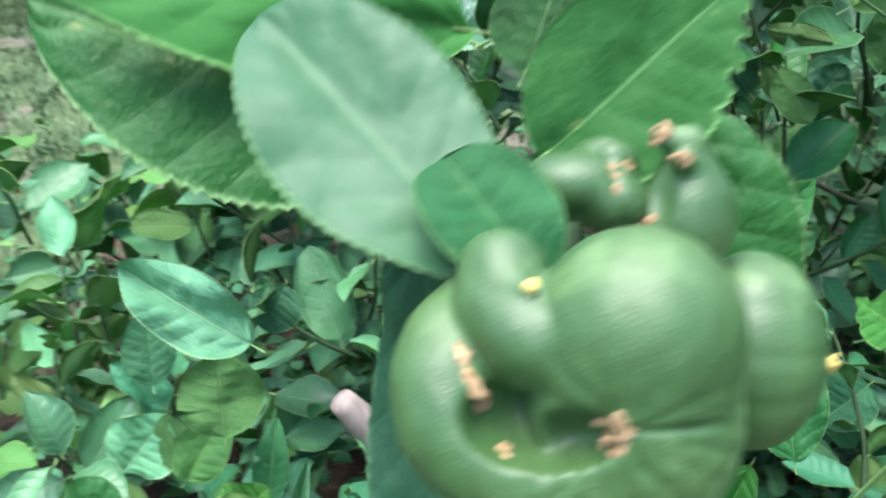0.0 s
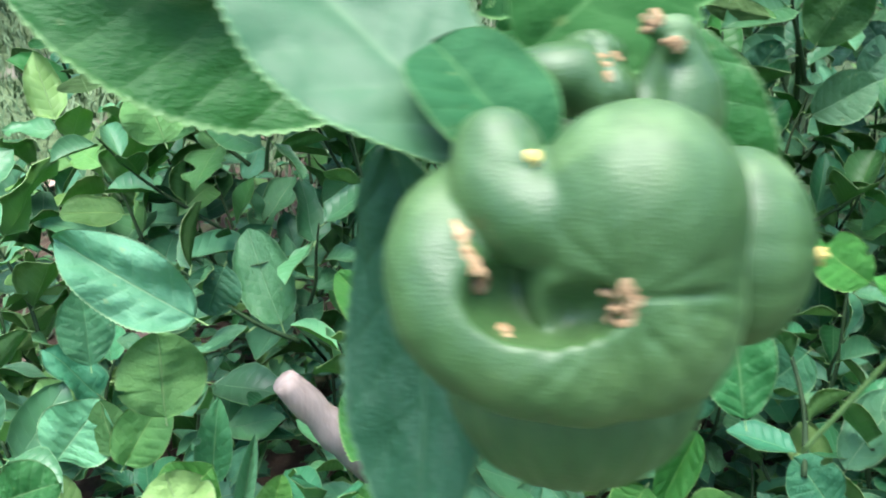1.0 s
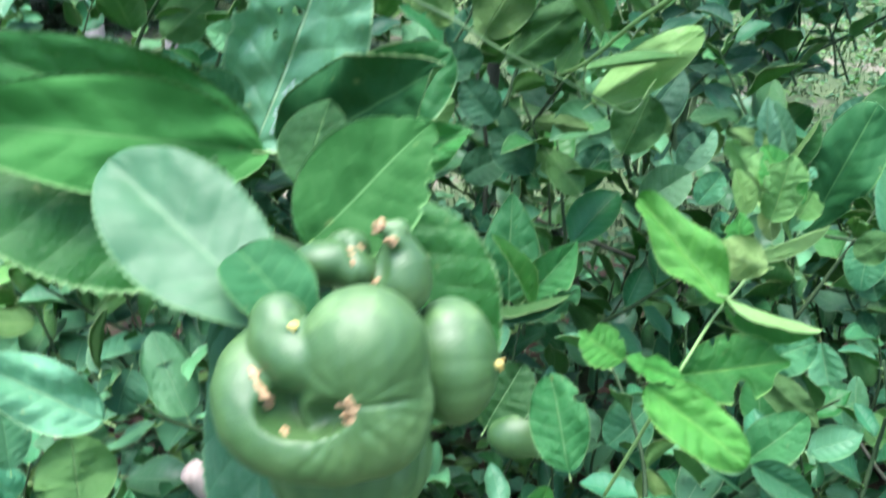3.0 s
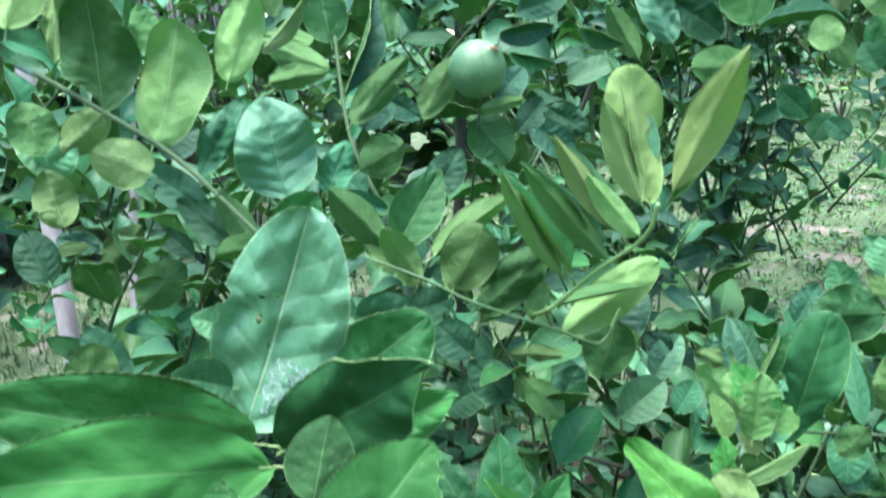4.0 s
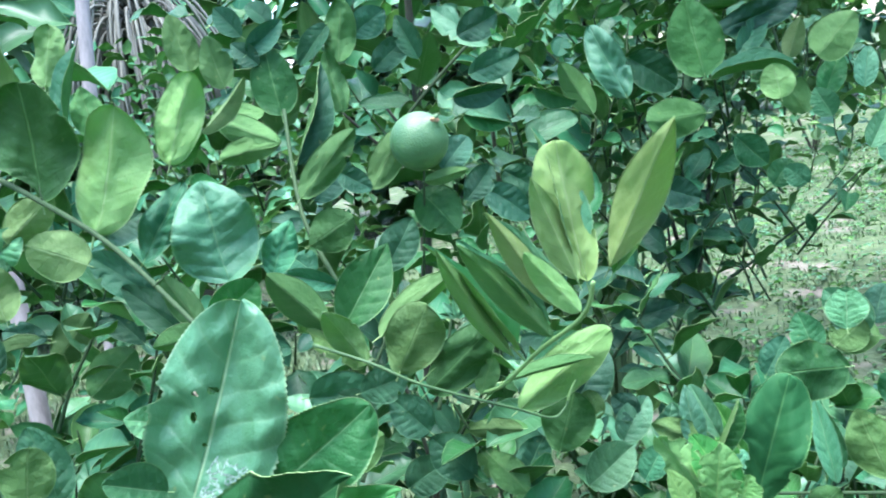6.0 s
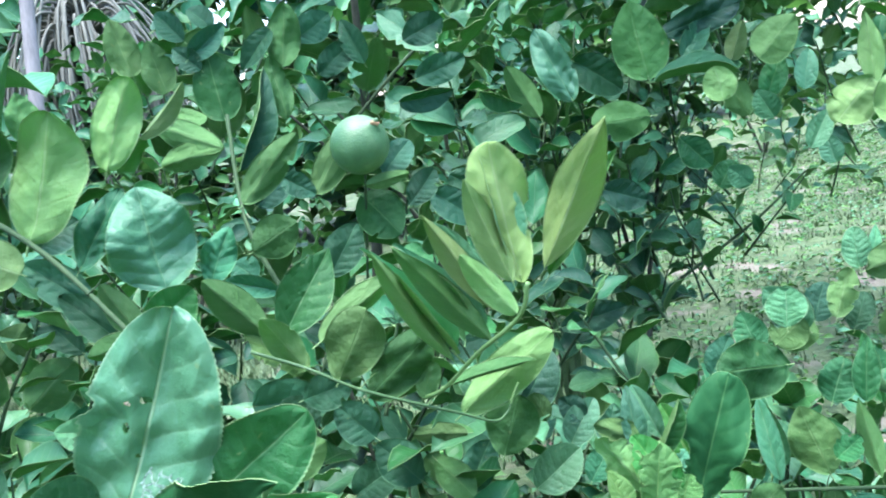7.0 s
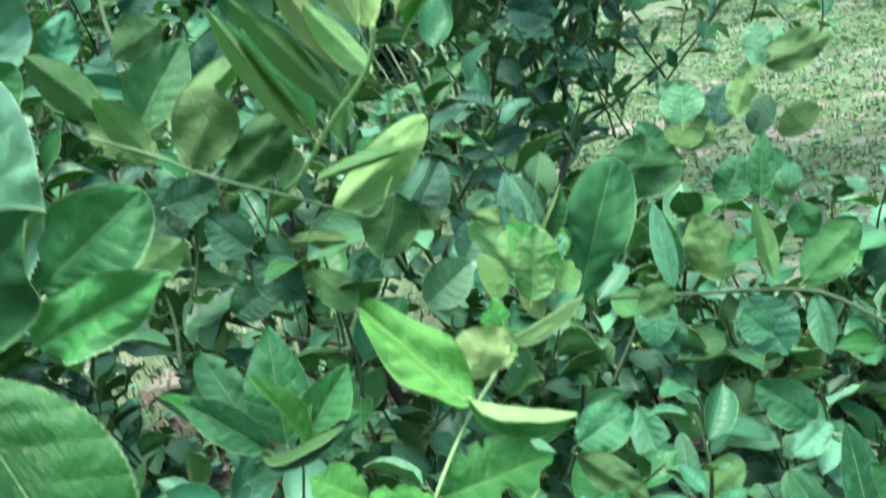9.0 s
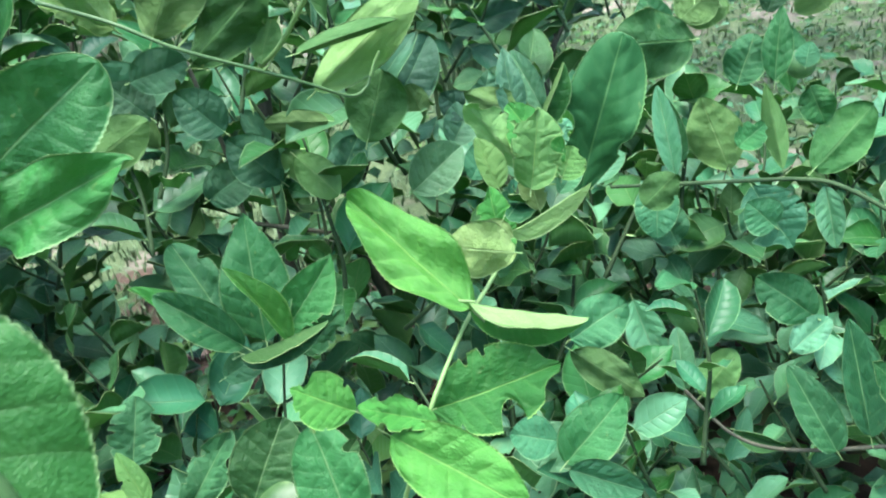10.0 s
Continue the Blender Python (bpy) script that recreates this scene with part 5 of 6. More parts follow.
scatter(weeds, 18, ((-0.75, 0.2), (0.62, 0.95), (0.02, 0.30)), 52, 0.065, ("silver", "pale", "blue", "young", "pale"), 60, length=0.10, count=6)
scatter(side_bush, 19, ((0.1, 1.0), (0.62, 0.95), (0.02, 0.36)), 90, 0.05, ("silver", "blue", "pale", "deep", "blue"), 60, length=0.12, count=6)
scatter(side_bush, 15, ((0.35, 1.2), (0.85, 1.35), (0.05, 0.40)), 140, 0.06, ("silver", "blue", "pale", "deep", "blue", "olive"), 200)
scatter(weeds, 17, ((-1.0, -0.15), (0.8, 1.6), (0.03, 0.36)), 70, 0.085, ("silver", "pale", "pale", "young", "silver"), 200, length=0.12, count=5)

right_tree = root("lime_tree", (2.15, 2.7, 0.0), "pale green lime tree at the edge of the open grass", "tree")
scatter(right_tree, 22, ((0.75, 2.1), (2.3, 3.1), (0.95, 1.7)), 110, 0.10, ("pale", "silver", "young", "pale"), 160, length=0.24, count=8)
scatter(right_tree, 28, ((1.2, 2.6), (2.2, 3.2), (0.45, 1.0)), 40, 0.08, ("pale", "silver", "young", "blue"), 60, length=0.2, count=8)
tube("trunk", ((2.15, 2.7, -0.02), (2.1, 2.65, 0.5), (2.0, 2.6, 1.1), (1.8, 2.6, 1.6)), (0.014, 0.011, 0.008, 0.004), BARK, right_tree)
tube("limb", ((2.1, 2.65, 0.55), (1.7, 2.6, 1.05), (1.2, 2.6, 1.35)), (0.007, 0.005, 0.003), BARK, right_tree)
tube("limb", ((2.06, 2.63, 0.75), (2.2, 2.6, 1.0), (2.3, 2.55, 1.4)), (0.006, 0.005, 0.003), BARK, right_tree)

# low leaves that cover the soil
rng = random.Random(23)
cover = root("ground_cover", (0.0, 1.0, 0.0), "low creeping weeds with small round leaves on the soil", "weeds", kind="stuff")
rows = {t: [] for t in ("blue", "deep", "pale", "young", "silver")}
for _ in range(5200):
    x, y = rng.gauss(0.05, 0.65), 1.15 + rng.gauss(0, 0.42)
    z = ground_height(x, y - 1.5) + rng.uniform(0.01, 0.10)
    a, s = rng.uniform(0, 6.28), rng.uniform(0.02, 0.05)
    p = Vector((x, y, z))
    rows[rng.choice(tuple(rows))].append((p, p + Vector((math.cos(a), math.sin(a), rng.uniform(-0.2, 0.3))) * s, s * 0.8, Vector((rng.gauss(0, 0.3), rng.gauss(0, 0.3), 1))))
foliage("foliage", cover, rows, 24, 3, 1)
lawn = root("lawn_weeds", (1.5, 3.0, 0.0), "low pale weeds and clover among the grass", "weeds", kind="stuff")
rows = {t: [] for t in ("young", "olive", "silver")}
for _ in range(1500):
    cx, cy, tall = rng.uniform(0.3, 4.6), rng.uniform(1.9, 8.5), rng.uniform(0.02, 0.12)
    tone = rng.choice(tuple(rows))
    for _ in range(14):
        x, y = cx + rng.gauss(0, 0.1), cy + rng.gauss(0, 0.1)
        a, s = rng.uniform(0, 6.28), rng.uniform(0.014, 0.04)
        p = Vector((x, y, ground_height(x, y - 1.5) + tall * rng.random()))
        rows[tone].append((p, p + Vector((math.cos(a), math.sin(a), rng.uniform(-0.1, 0.4))) * s, s * 0.6, Vector((rng.gauss(0, 0.3), rng.gauss(0, 0.3), 1))))
foliage("foliage", lawn, rows, 25, 3, 1)

# trunks and limbs
tube("trunk", ((0.12, 1.2, -0.02), (0.11, 1.2, 0.25), (0.05, 1.16, 0.45)), (0.012, 0.009, 0.006), BARK, lime_bush)
tube("trunk", ((-0.05, 1.75, -0.02), (-0.03, 1.7, 0.4), (0.02, 1.66, 0.8), (0.05, 1.6, 1.2)), (0.016, 0.013, 0.009, 0.005), BARK, back_tree)

# distant trees and hedge, with unseen trees added behind the camera
def far_tree(place, height, spread, seed, label, tones):
    rng = random.Random(seed)
    tree = root("distant_tree", place, label, "tree", "distant trees")
    x, y, z = place
    tube("trunk", ((x, y, -0.1), (x + 0.1, y, height * 0.35), (x, y, height * 0.75)), (0.09, 0.07, 0.03), BARK, tree)
    for k in range(5):
        a = rng.uniform(0, 6.28)
        tube("limb", ((x + 0.05, y, height * rng.uniform(0.3, 0.5)), (x + spread * 0.3 * math.cos(a), y + spread * 0.3 * math.sin(a), height * 0.65), (x + spread * 0.7 * math.cos(a), y + spread * 0.7 * math.sin(a), height * 0.8)), (0.04, 0.03, 0.01), BARK, tree)
    rows = []
    for _ in range(72):
        c = Vector((x + rng.gauss(0, spread * 0.5), y + rng.gauss(0, spread * 0.4), height * rng.uniform(0.04, 1.0)))
        for _ in range(20):
            p = c + Vector((rng.gauss(0, 0.22), rng.gauss(0, 0.22), rng.gauss(0, 0.2)))
            d = Vector((rng.uniform(-1, 1), rng.uniform(-1, 1), rng.uniform(-0.8, 0.6))).normalized()
            rows.append((p, p + d * rng.uniform(0.22, 0.42), rng.uniform(0.11, 0.2), Vector((rng.uniform(-0.6, 0.6), rng.uniform(-0.9, 0.2), 0.7))))
    foliage("crown", tree, {t: [r for i, r in enumerate(rows) if tones[i % len(tones)] == t] for t in sorted(set(tones))}, seed, 3, 1)
    return tree


def low_bush(place, height, spread, seed, label, tones):
    bush = root("distant_bush", place, label, "bush", "bushes in the garden")
    rng = random.Random(seed)
    x, y, z = place
    for k in range(5):
        a = rng.uniform(0, 6.28)
        r = spread * rng.uniform(0.3, 0.8)
        tube("stem", ((x, y, -0.03), (x + r * 0.4 * math.cos(a), y + r * 0.4 * math.sin(a), height * 0.5), (x + r * math.cos(a), y + r * math.sin(a), height * 0.9)), (0.012, 0.009, 0.004), BARK, bush, 6)
    rest = {t: [] for t in tones}
    for _ in range(int(90 * spread * height)):
        p = (x + rng.gauss(0, spread * 0.5), y + rng.gauss(0, spread * 0.35), rng.uniform(0.08, height))
        _, rows = spray(rng, p, (rng.uniform(-1, 1), rng.uniform(-1, 1), 1), 0.22, 8, 0.085)
        rest[rng.choice(tones)] += rows
    foliage("foliage", bush, rest, seed, 4, 1)


for i, (x, y, h) in enumerate(((-1.9, 3.2, 1.0), (-0.9, 4.2, 1.3), (0.3, 3.4, 1.1), (1.8, 7.2, 0.8), (3.4, 8.0, 0.9), (4.6, 6.4, 1.0), (-3.0, 4.2, 1.3))):
    low_bush((x, y, 0), h, 0.8, 70 + i, "leafy green bush standing further back in the garden", ("pale", "silver", "young", "blue") if x > 0.8 else ("blue", "deep", "pale", "olive"))
# rows with negative y: added out of view, they cut light from the low sky
for i, (x, y, h) in enumerate(((-3.6, 6.5, 3.2), (-1.8, 8.0, 3.4), (0.4, 7.5, 3.0), (4.0, 16.0, 4.6), (8.5, 13.0, 4.4), (10.0, 10.0, 4.4), (-5.6, 7.0, 3.6), (-2.8, 5.4, 2.4), (2.6, 13.5, 4.2), (6.0, 14.0, 4.0), (8.6, 7.5, 3.6), (-4.0, -6.0, 2.8), (0.6, -7.0, 2.8), (5.0, -5.6, 2.8), (6.5, -1.4, 2.8), (-6.5, -0.6, 2.8), (4.8, 1.6, 2.6), (-4.6, 2.6, 2.6))):
    far_tree((x, y, 0), h, 1.3, 40 + i, "leafy tree of the ring round the garden, its unseen rear part added to block low sky", ("pale", "silver", "pale", "young") if x > 0.8 else ("silver", "olive", "blue"))

# ---- fruit ----
def smooth_min(a, b, k):
    h = np.clip(0.5 + 0.5 * (b - a) / k, 0, 1)
    return b * (1 - h) + a * h - k * h * (1 - h)


def ball(P, c, r):
    """Near enough the distance to an ellipsoid."""
    q = (P - np.array(c)) / np.array(r)
    n = np.sqrt((q * q).sum(-1)) + 1e-9
    return (n - 1) * min(r)


def cone(P, a, b, ra, rb):
    """A rounded cone from a to b."""
    a, b = np.array(a, float), np.array(b, float)
    u = np.clip(((P - a) @ (b - a)) / ((b - a) @ (b - a)), 0, 1)
    return np.linalg.norm(P - a - u[..., None] * (b - a), axis=-1) - (ra + (rb - ra) * u)


def skin(shape, reach, step):
    """The surface of a distance field as a mesh: one vertex in each cell that the surface crosses."""
    axes = [np.arange(-r, r + step, step) for r in reach]
    G = np.stack(np.meshgrid(*axes, indexing="ij"), -1)
    D = shape(G)
    S = D < 0
    total = np.zeros(tuple(n - 1 for n in D.shape) + (3,))
    count = np.zeros(tuple(n - 1 for n in D.shape))
    cut = lambda o, n: slice(o, n - 1 + o)
    n0, n1, n2 = D.shape
    for ax in range(3):
        for o1 in (0, 1):
            for o2 in (0, 1):
                lo, hi = [0, 0, 0], [0, 0, 0]
                others = [k for k in range(3) if k != ax]
                lo[others[0]] = hi[others[0]] = o1
                lo[others[1]] = hi[others[1]] = o2
                hi[ax] = 1
                a = tuple(cut(o, n) for o, n in zip(lo, D.shape))
                b = tuple(cut(o, n) for o, n in zip(hi, D.shape))
                cross = S[a] != S[b]
                u = D[a] / np.where(cross, D[a] - D[b], 1)
                point = G[a] + (G[b] - G[a]) * u[..., None]
                total += np.where(cross[..., None], point, 0)
                count += cross
    used = count > 0
    index = np.full(used.shape, -1)
    index[used] = np.arange(used.sum())
    V = total[used] / count[used][:, None]
    F = []
    for ax in range(3):
        o = [k for k in range(3) if k != ax]
        hi = [slice(None)] * 3
        lo = [slice(None)] * 3
        lo[ax], hi[ax] = slice(0, -1), slice(1, None)
        cross = S[tuple(lo)] != S[tuple(hi)]
        for i, j, k in np.argwhere(cross):
            e = [i, j, k]
            if e[o[0]] == 0 or e[o[1]] == 0 or e[o[0]] >= used.shape[o[0]] or e[o[1]] >= used.shape[o[1]]:
                continue
            ring = []
            for d0, d1 in ((0, 0), (1, 0), (1, 1), (0, 1)):
                c = list(e)
                c[o[0]] -= d0
                c[o[1]] -= d1
                ring.append(int(index[tuple(c)]))
            flip = S[i, j, k] != (ax == 1)
            F.append(tuple(ring if flip else ring[::-1]))
    return V, F


def fruit_part(name, shape, reach, step, size, mat, parent, label=""):
    V, F = skin(shape, reach, step)
    me = bpy.data.meshes.new(name)
    me.from_pydata([tuple(v * size) for v in V], [], F)
    me.polygons.foreach_set("use_smooth", [True] * len(F))
    me.materials.append(mat)
    ob = new(name, me)
    ob.parent = parent
    bm = bmesh.new()
    bm.from_mesh(me)
    bmesh.ops.recalc_face_normals(bm, faces=bm.faces)
    bmesh.ops.smooth_vert(bm, verts=bm.verts, factor=0.5, use_axis_x=True, use_axis_y=True, use_axis_z=True)
    bm.to_mesh(me)
    bm.free()
    return tagged(ob, label)


def front(shape, x, y, reach):
    """Where a line from the front meets the fruit."""
    z = np.arange(reach, -reach, -2.0)
    d = shape(np.stack([np.full_like(z, x), np.full_like(z, y), z], -1))
    hit = np.argmax(d < 0)
    return (x, y, float(z[hit]))


def scar(shape, spots, size, parent, seed, reach=300, label="corky orange-brown scar", mat=None):
    """One crumbly corky crust on the peel, grown together from small lumps."""
    rng = random.Random(seed)
    lumps = []
    for x, y, r in spots:
        c = np.array(front(shape, x, y, reach))
        for _ in range(9):
            lumps.append((c + [rng.gauss(0, r * 0.6), rng.gauss(0, r * 0.6), rng.uniform(-0.6, -0.15) * r], [r * rng.uniform(0.42, 0.78) for _ in range(3)]))
    mid = np.mean([c for c, _ in lumps], axis=0)
    far = max(np.abs(c - mid).max() + max(r) for c, r in lumps) + 4

    def crust(P):
        d = 1e9
        for c, r in lumps:
            d = smooth_min(d, ball(P, c - mid, r), 3.0)
        return d + 0.7 * np.sin(P[..., 0] * 1.7) * np.sin(P[..., 1] * 1.9 + 1) * np.sin(P[..., 2] * 1.8)

    ob = fruit_part("calyx_scar", crust, (far, far, far), max(1.0, far / 24), size, mat or SCAR, parent, label)
    ob.location = mid * size
    return ob


def ribs(P, c, count, depth, reach, way=5.4):
    """Furrows that run out from a scar, strongest round the direction way."""
    dx, dy = P[..., 0] - c[0], P[..., 1] - c[1]
    far = np.sqrt(dx * dx + dy * dy) + 1e-6
    ang = np.arctan2(dy, dx)
    fade = np.clip(far / 25, 0, 1) * np.exp(-(far / reach) ** 2) * np.clip(np.cos(ang - way) * 1.4 + 0.5, 0, 1) * np.clip(P[..., 2] / 60 + 0.6, 0, 1)
    wander = ang + 0.05 * np.sin(far * 0.05) + 0.13 * np.sin(3 * ang)
    return depth * fade * np.abs(np.cos(wander * count / 2)) ** 5 * (0.7 + 0.3 * np.sin(5 * ang + 1))


def chain(P, points, soft):
    """Rounded cones end to end through rows of x, y, z, radius."""
    d = 1e9
    for a, b in zip(points, points[1:]):
        d = smooth_min(d, cone(P, a[:3], b[:3], a[3], b[3]), soft)
    return d


def big_lime(P):
    # a thick lower ring, a round shoulder, and a nose that overhangs the hollow between them
    ring = chain(P, ((-126, 92, -62, 56), (-150, 52, -38, 60), (-158, 5, -14, 63), (-146, -45, 0, 63), (-112, -82, 5, 61), (-60, -102, 8, 62), (10, -106, 6, 68), (92, -80, 0, 84)), 34)
    body = smooth_min(ring, ball(P, (76, -30, -14), (132, 132, 122)), 34)
    body = smooth_min(body, ball(P, (-40, 0, -78), (150, 132, 78)), 14)
    body = -smooth_min(-body, ball(P, (-44, -22, 92), (94, 60, 112)), 9)
    body += ribs(P, (46, -22), 19, 6.0, 165)
    shoulder = smooth_min(ball(P, (74, 80, 14), (128, 128, 128)), ball(P, (70, 0, -10), (132, 132, 124)), 30)
    shoulder = -smooth_min(-shoulder, ball(P, (-10, -52, 110), (60, 46, 90)), 12)
    nose = chain(P, ((-92, 146, -12, 56), (-88, 104, 0, 57), (-56, 68, 26, 57), (14, 58, 44, 64)), 26)
    nose = smooth_min(nose, cone(P, (-84, 136, 22), (-58, 130, 66), 26, 7), 14)
    mass = smooth_min(shoulder, nose, 9) + 3.0 * ribs(P, (46, -22), 13, 1.0, 190, 1.5)
    # the seam that runs from the scar across the shoulder
    across, along = P[..., 1] + 24 - 0.06 * (P[..., 0] - 46), P[..., 0] - 46
    mass += 6.5 * np.exp(-(across / 5.0) ** 2) * np.clip(along / 20, 0, 1) * np.clip((150 - along) / 60, 0, 1) * (P[..., 2] > 0)
    d = smooth_min(body, mass, 7)
    d = d + 7.0 * np.exp(-((P[..., 0] - 38) ** 2 + (P[..., 1] + 4) ** 2) / 300.0) * (P[..., 2] > 0)
    return d + 0.7 * np.sin(P[..., 0] * 0.10 + 1.5 * np.sin(P[..., 1] * 0.05)) * np.sin(P[..., 1] * 0.08 + P[..., 2] * 0.07)


def under_lime(P):
    return ball(P, (0, 0, 0), (162, 140, 130)) + 5.0 * np.abs(np.sin(np.arctan2(P[..., 0], P[..., 2] + 40) * 9)) ** 4


def round_lime(P):
    d = ball(P, (0, 0, 0), (92, 126, 95))
    return smooth_min(d, cone(P, (70, -5, 0), (98, -8, 0), 16, 6), 16) + 1.5 * np.abs(np.sin(np.arctan2(P[..., 2], P[..., 1]) * 5)) ** 6


def small_lime(P):
    d = smooth_min(ball(P, (-14, -4, 0), (74, 46, 60)), ball(P, (38, -24, 8), (44, 40, 46)), 12)
    d = smooth_min(d, ball(P, (24, 28, -24), (46, 36, 44)), 6)
    return d + 5.0 * np.exp(-((P[..., 0] - 34 + 0.2 * P[..., 1]) / 6.0) ** 2) * (P[..., 2] > 0)


def horn_lime(P):
    d = smooth_min(ball(P, (20, -24, 0), (62, 72, 58)), cone(P, (26, 10, 4), (16, 66, 16), 46, 26), 18)
    d = smooth_min(d, cone(P, (14, 70, 20), (-18, 76, 34), 24, 13), 10)
    d = smooth_min(d, cone(P, (14, 40, 34), (4, 48, 58), 20, 11), 8)
    return -smooth_min(-d, ball(P, (-24, 10, 56), (22, 46, 30)), 10)


def fruit(name, place, turn, label, group="limes in the cluster"):
    ob = tagged(new(name), label, "lime fruit", group)
    ob.matrix_world = pose(*place, *turn)
    ob.empty_display_size = 0.03
    return ob


TURN = (62.3, 0.0, 7.6)
big = fruit("deformed_lime", (-0.069, 0.228, 0.733), TURN, "misshapen green lime with fused lobes and a deep hollow")
SIZE = 0.253 / 1681
fruit_part("fruit_body", big_lime, (262, 230, 175), 5.0, SIZE, PEEL, big)
scar(big_lime, ((44, -6, 9), (36, -18, 8), (52, -18, 9), (40, -30, 9), (50, -38, 10), (38, -46, 9), (48, -52, 8), (58, -28, 7)), SIZE, big, 1)
scar(big_lime, ((-136, 50, 7), (-134, 38, 7), (-130, 26, 8), (-126, 14, 9), (-122, 4, 10), (-116, -6, 10), (-112, -14, 9), (-120, -10, 7)), SIZE, big, 2)
scar(big_lime, ((-86, -66, 7), (-80, -72, 6)), SIZE, big, 3)
scar(big_lime, ((-58, 133, 7), (-53, 132, 6)), SIZE, big, 4, label="yellow dried style tip", mat=DRIED)
below = fruit("lime", (-0.067, 0.246, 0.698), TURN, "smooth pale green lime hanging under the misshapen one")
fruit_part("fruit_body", under_lime, (185, 165, 150), 6.0, 0.285 / 1681, PEEL, below)
tube("stalk", ((0.0, 0.020, -0.004), (-0.004, 0.030, -0.010), (-0.012, 0.040, -0.018)), (0.0022, 0.0020, 0.0022), TWIG, below)
beside = fruit("lime", (-0.034, 0.265, 0.723), TURN, "oval green lime with a yellow nipple at its end")
fruit_part("fruit_body", round_lime, (125, 150, 115), 5.0, 0.286 / 1681, PEEL, beside)
scar(round_lime, ((90, -8, 8), (82, -10, 7)), 0.286 / 1681, beside, 6, label="yellow-brown nipple of dried flower rest", mat=DRIED)
small = fruit("deformed_lime", (-0.072, 0.270, 0.757), TURN, "small pale misshapen lime with a corky seam")
fruit_part("fruit_body", small_lime, (100, 80, 85), 4.0, 0.279 / 1681, PEEL, small)
scar(small_lime, ((34, 16, 8), (36, 2, 7), (38, -12, 8), (48, 22, 6)), 0.279 / 1681, small, 7)
horn = fruit("deformed_lime", (-0.054, 0.271, 0.754), TURN, "small horn-shaped misshapen lime with corky tips")
fruit_part("fruit_body", horn_lime, (95, 125, 85), 4.0, 0.279 / 1681, PEEL, horn)
scar(horn_lime, ((-18, 78, 9), (-22, 68, 7)), 0.279 / 1681, horn, 8)
scar(horn_lime, ((4, 49, 8), (10, 46, 6)), 0.279 / 1681, horn, 9)
scar(horn_lime, ((-36, -26, 7), (-26, -28, 7)), 0.279 / 1681, horn, 10)
for pts in (((-0.075, 0.281, 0.732), (-0.083, 0.324, 0.730), (-0.126, 0.400, 0.712)), ((-0.044, 0.270, 0.736), (-0.059, 0.313, 0.725), (-0.083, 0.324, 0.730)), ((-0.062, 0.294, 0.733), (-0.075, 0.313, 0.729), (-0.083, 0.324, 0.730))):
    tube("fruit_stalk", pts, (0.0024, 0.0022, 0.0028), TWIG, lime_bush)


def plain_lime(P):
    d = ball(P, (0, 0, 0), (52, 52, 52))
    return smooth_min(d, cone(P, (28, 26, 34), (36, 33, 42), 10, 4), 10)


single = fruit("lime", (0.016, 0.834, 0.913), (81, 0, 0), "round dark green lime with a small brown navel among the leaves", "limes on the tree")
fruit_part("fruit_body", plain_lime, (64, 64, 64), 3.0, 0.83 / 1681, PEEL_LIME, single)
scar(plain_lime, ((30, 26, 4), (27, 27, 3)), 0.83 / 1681, single, 11, 70, "small brown navel")
pinkish = fruit("lime", (-0.001, 0.557, 0.497), (63, 0, 4), "pale young lime with a pinkish tip behind the cluster", "limes on the tree")
fruit_part("fruit_body", lambda P: smooth_min(ball(P, (0, 0, 0), (58, 42, 42)), cone(P, (20, -18, 20), (32, -32, 26), 16, 8), 12), (72, 60, 60), 4.0, 0.66 / 1681, PEEL, pinkish)
scar(lambda P: ball(P, (0, 0, 0), (58, 42, 42)), ((28, -28, 10),), 0.66 / 1681, pinkish, 12, 70, "pinkish dried tip")

for place, size, turn in (((0.201, 0.591, 0.402), 0.40, (60, 0, 10)), ((0.461, 0.824, 0.615), 0.40, (75, 0, -10))):
    young = fruit("lime", place, turn, "small pale green young lime with a short tip in the bush", "limes on the tree")
    fruit_part("fruit_body", plain_lime, (64, 64, 64), 4.0, size / 1681, PEEL_LIME, young)
    scar(plain_lime, ((30, 26, 4), (27, 27, 3)), size / 1681, young, 13, 70, "tiny brown tip")

# ---- loose and standing things ----
stick = tagged(tube("dry_stick", ((-0.294, 0.693, 0.363), (-0.255, 0.709, 0.301), (-0.218, 0.733, 0.233), (-0.155, 0.787, 0.109)), (0.012, 0.016, 0.017, 0.016), WOOD, None, 10, 0.3), "pinkish-brown dry stick leaning in the undergrowth", "stick")
tube("broken_stub", ((-0.237, 0.721, 0.267), (-0.230, 0.714, 0.285), (-0.221, 0.710, 0.299)), (0.007, 0.005, 0.003), WOOD, stick, 7, 0.3)


def post(name, low, high, radius, label):
    """A thin weathered pole from the soil up through two points of its axis."""
    low, high = Vector(low), Vector(high)
    d = (high - low) / (high.z - low.z)
    foot = low - d * (low.z + 0.05)
    top = foot + d * (high.z + 0.9)
    return tagged(tube(name, (foot, foot.lerp(top, 0.5), top), (radius * 1.1, radius, radius * 0.9), PAINT, None, 12, 0.05), label, "pole", "garden poles")


post("pole", (-0.930, 2.138, 0.435), (-0.955, 2.243, 1.022), 0.022, "weathered whitish pole standing behind the bushes")
post("pole", (-1.040, 3.357, 1.194), (-1.009, 3.414, 1.571), 0.024, "weathered whitish pole further back in the garden")

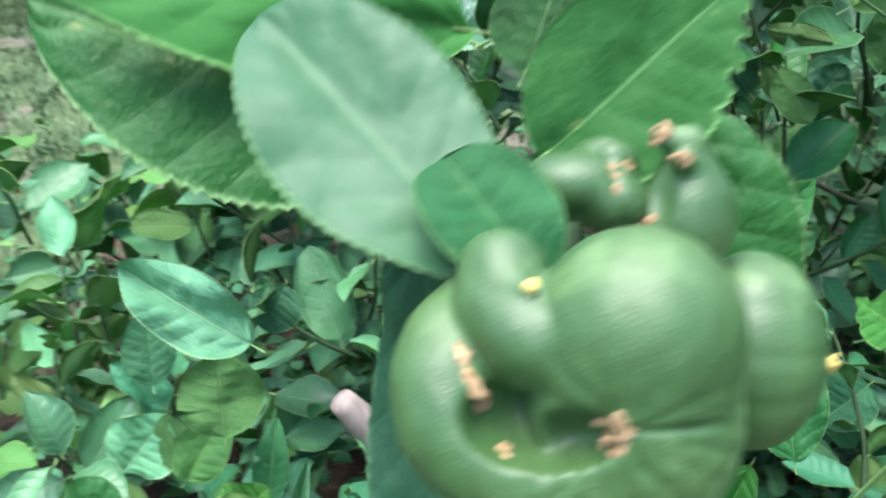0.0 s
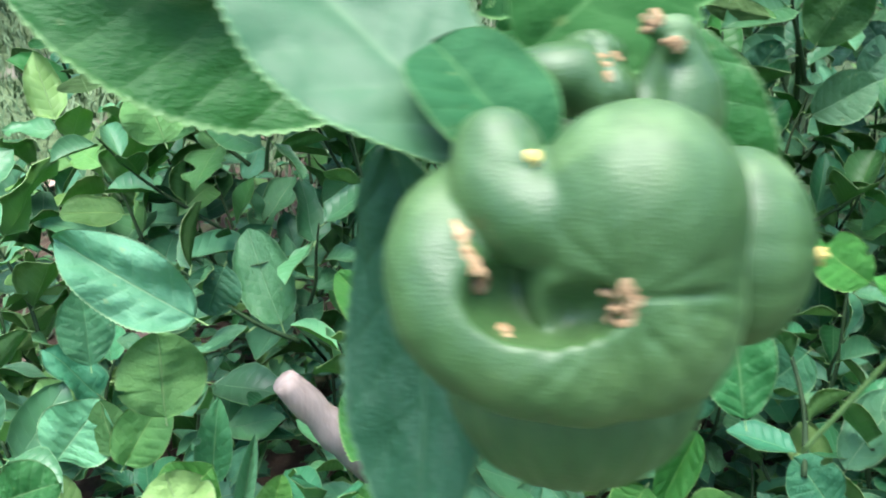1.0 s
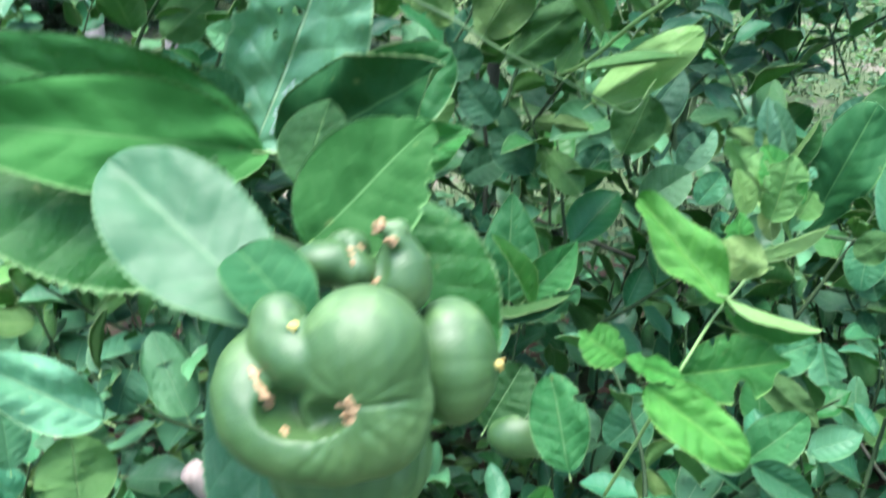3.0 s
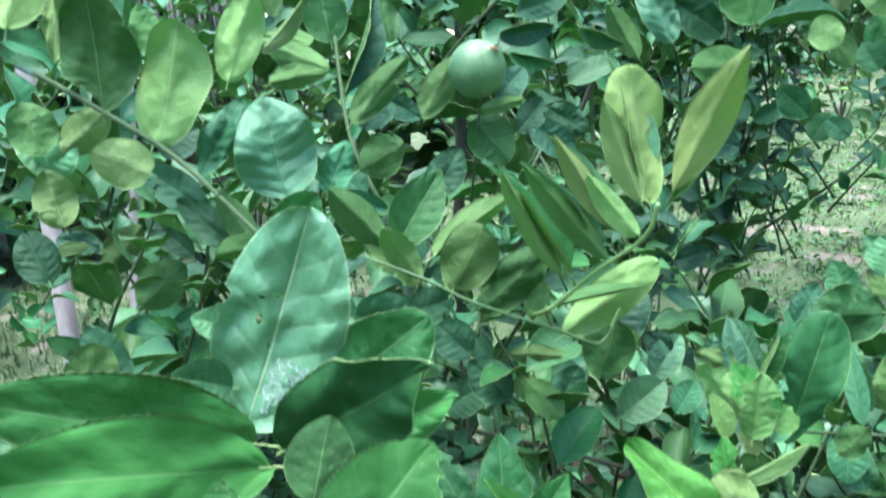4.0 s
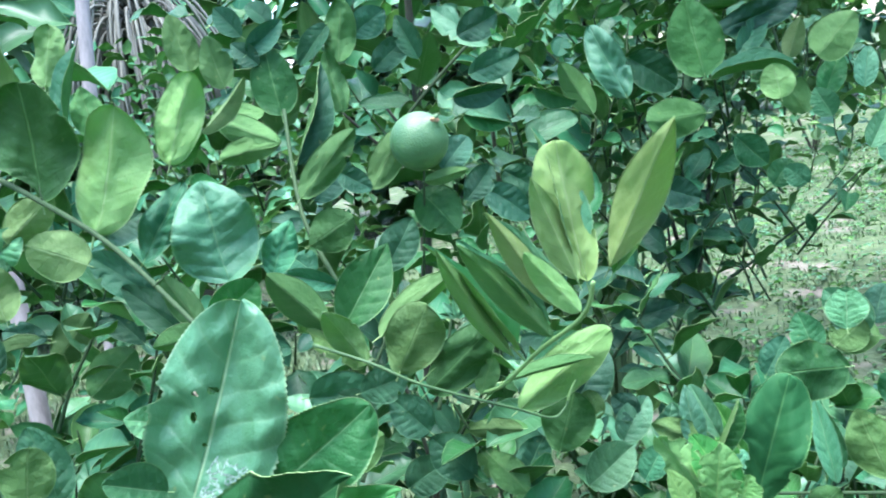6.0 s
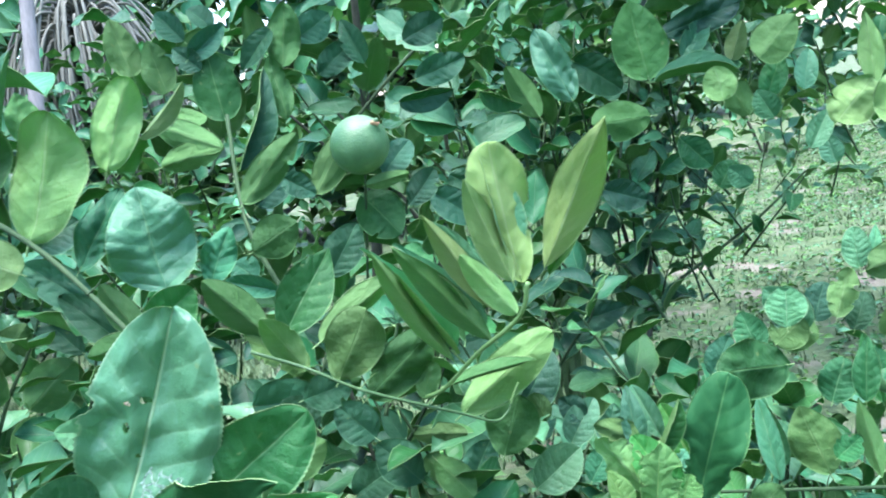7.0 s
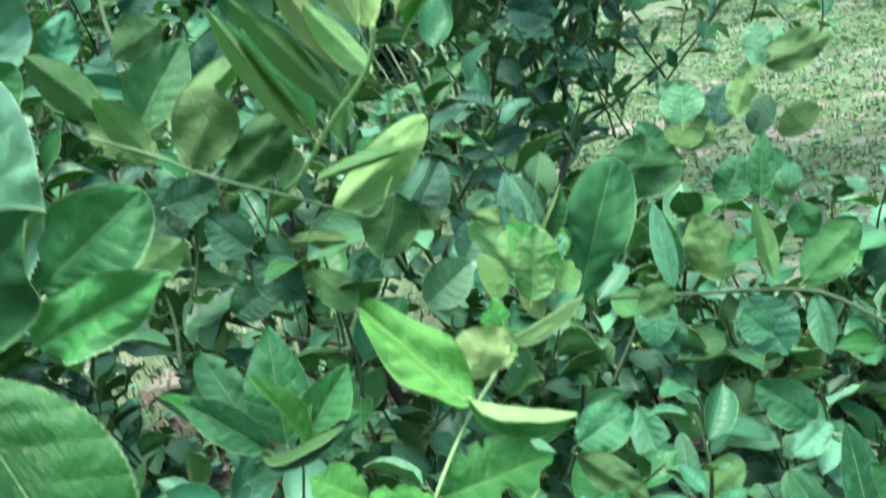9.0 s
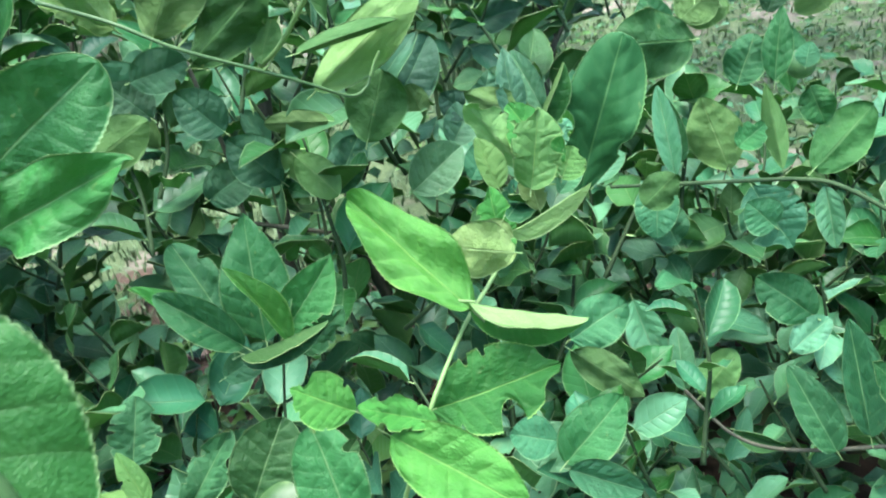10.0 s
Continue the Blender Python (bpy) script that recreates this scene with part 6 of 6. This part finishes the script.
rng = random.Random(8)
for i in range(46):
    x, y = rng.uniform(-1.3, 1.3), rng.uniform(0.8, 2.4)
    z = ground_height(x, y - 1.5)
    a = rng.uniform(0, 6.28)
    ob = new("dry_leaf", blade_mesh("curl", "olive", i % 4, False).copy() if i < 3 else bpy.data.objects["dry_leaf"].data)
    ob.data.materials.clear() if i < 3 else None
    if i < 3:
        for _ in range(3):
            ob.data.materials.append(LITTER)
    s = rng.uniform(0.05, 0.09)
    ob.matrix_world = pose(x, y, z + 0.006, rng.uniform(-12, 12), rng.uniform(-12, 12), math.degrees(a)) @ Matrix.Diagonal((s * 0.6, s, s * 0.8, 1))
    tagged(ob, "pale dry fallen leaf lying on the soil", "dry leaf", "fallen leaves")


# dry palm skirt and arching grass behind the bushes
def hanging_frond(place, count, length, seed):
    palm = root("dry_palm", (place[0], place[1], 0), "grey dry palm fronds hanging round a trunk in the distance", "palm")
    rng = random.Random(seed)
    x, y, z = place
    tube("trunk", ((x, y, -0.05), (x + 0.03, y, z * 0.5), (x, y, z + 0.3)), (0.12, 0.10, 0.09), BARK, palm)
    for k in range(count):
        a = rng.uniform(0, 6.28)
        r, h = rng.uniform(0.12, 0.5), rng.uniform(0.7, 1.7) * length
        out = Vector((math.cos(a), math.sin(a), 0))
        p = Vector((x, y, z + rng.uniform(0, 0.25)))
        tube("frond", (p, p + out * r * 0.6 + Vector((0, 0, 0.06)), p + out * r - Vector((0, 0, h * 0.4)), p + out * r * 1.05 - Vector((0, 0, h))), (0.007, 0.008, 0.008, 0.002), FROND, palm, 5)


hanging_frond((-1.30, 5.142, 1.456), 170, 0.5, 21)


def blade_of_grass(plant, foot, tip, rise, width):
    foot, tip = Vector(foot), Vector(tip)
    side = (tip - foot).cross(Vector((0, 0, 1))).normalized()
    bm = bmesh.new()
    last = None
    for i in range(13):
        u = i / 12
        p = foot.lerp(tip, u) + Vector((0, 0, rise * 4 * u * (1 - u) * (1 - 0.25 * u)))
        w = width * (1 - u ** 3) + 0.0004
        now = [bm.verts.new(p + side * w), bm.verts.new(p - Vector((0, 0, w * 0.5))), bm.verts.new(p - side * w)]
        if last:
            bm.faces.new((last[0], last[1], now[1], now[0]))
            bm.faces.new((last[1], last[2], now[2], now[1]))
        last = now
    ob = finish("blade", bm, GRASS, plant)
    ob.location = -plant.location


tuft = root("arching_grass", (0.42, 2.3, 0.0), "clump of tall pale arching grass behind the bushes", "grass clump")
rng = random.Random(31)
for k in range(34):
    a = rng.uniform(0, 6.28)
    far = rng.uniform(0.2, 0.5)
    foot = (0.42 + rng.gauss(0, 0.04), 2.3 + rng.gauss(0, 0.04), 0.0)
    tip = (0.42 + far * math.cos(a), 2.3 + far * math.sin(a), rng.uniform(0.55, 0.95))
    blade_of_grass(tuft, foot, tip, rng.uniform(0.18, 0.4), rng.uniform(0.004, 0.008))


# leaf-miner trail on the big leaf
def miner_trail(blade, seed):
    rng = random.Random(seed)
    top = [v.co.copy() for v in blade.data.vertices if v.index < len(blade.data.vertices) // 2 - 5]
    bm = bmesh.new()
    x, y, a = 0.14, 0.2, 0.6
    pts = []
    for i in range(330):
        a += rng.uniform(-0.9, 0.9)
        x, y = x + 0.011 * math.cos(a), y + 0.007 * math.sin(a)
        if not (0.04 < x < 0.33 and 0.09 < y < 0.32):
            a += 2.0
            x, y = min(max(x, 0.04), 0.33), min(max(y, 0.09), 0.32)
        near = min(top, key=lambda c: (c.x - x) ** 2 + (c.y - y) ** 2)
        pts.append(Vector((x, y, near.z + 0.0022)))
    for p, q in zip(pts, pts[1:]):
        side = Vector((-(q - p).y, (q - p).x, 0)).normalized() * 0.0062
        bm.faces.new([bm.verts.new(c) for c in (p - side, q - side, q + side, p + side)])
    ob = finish("miner_trail", bm, TRAIL, blade)
    return tagged(ob, "silvery winding leaf-miner trail")


TRAIL = rough_material("miner_trail", (0.12, 0.25, 0.15), (0.31, 0.43, 0.34), 90, 0.35, 0.001, 0.6)
miner_trail(big_leaf, 5)
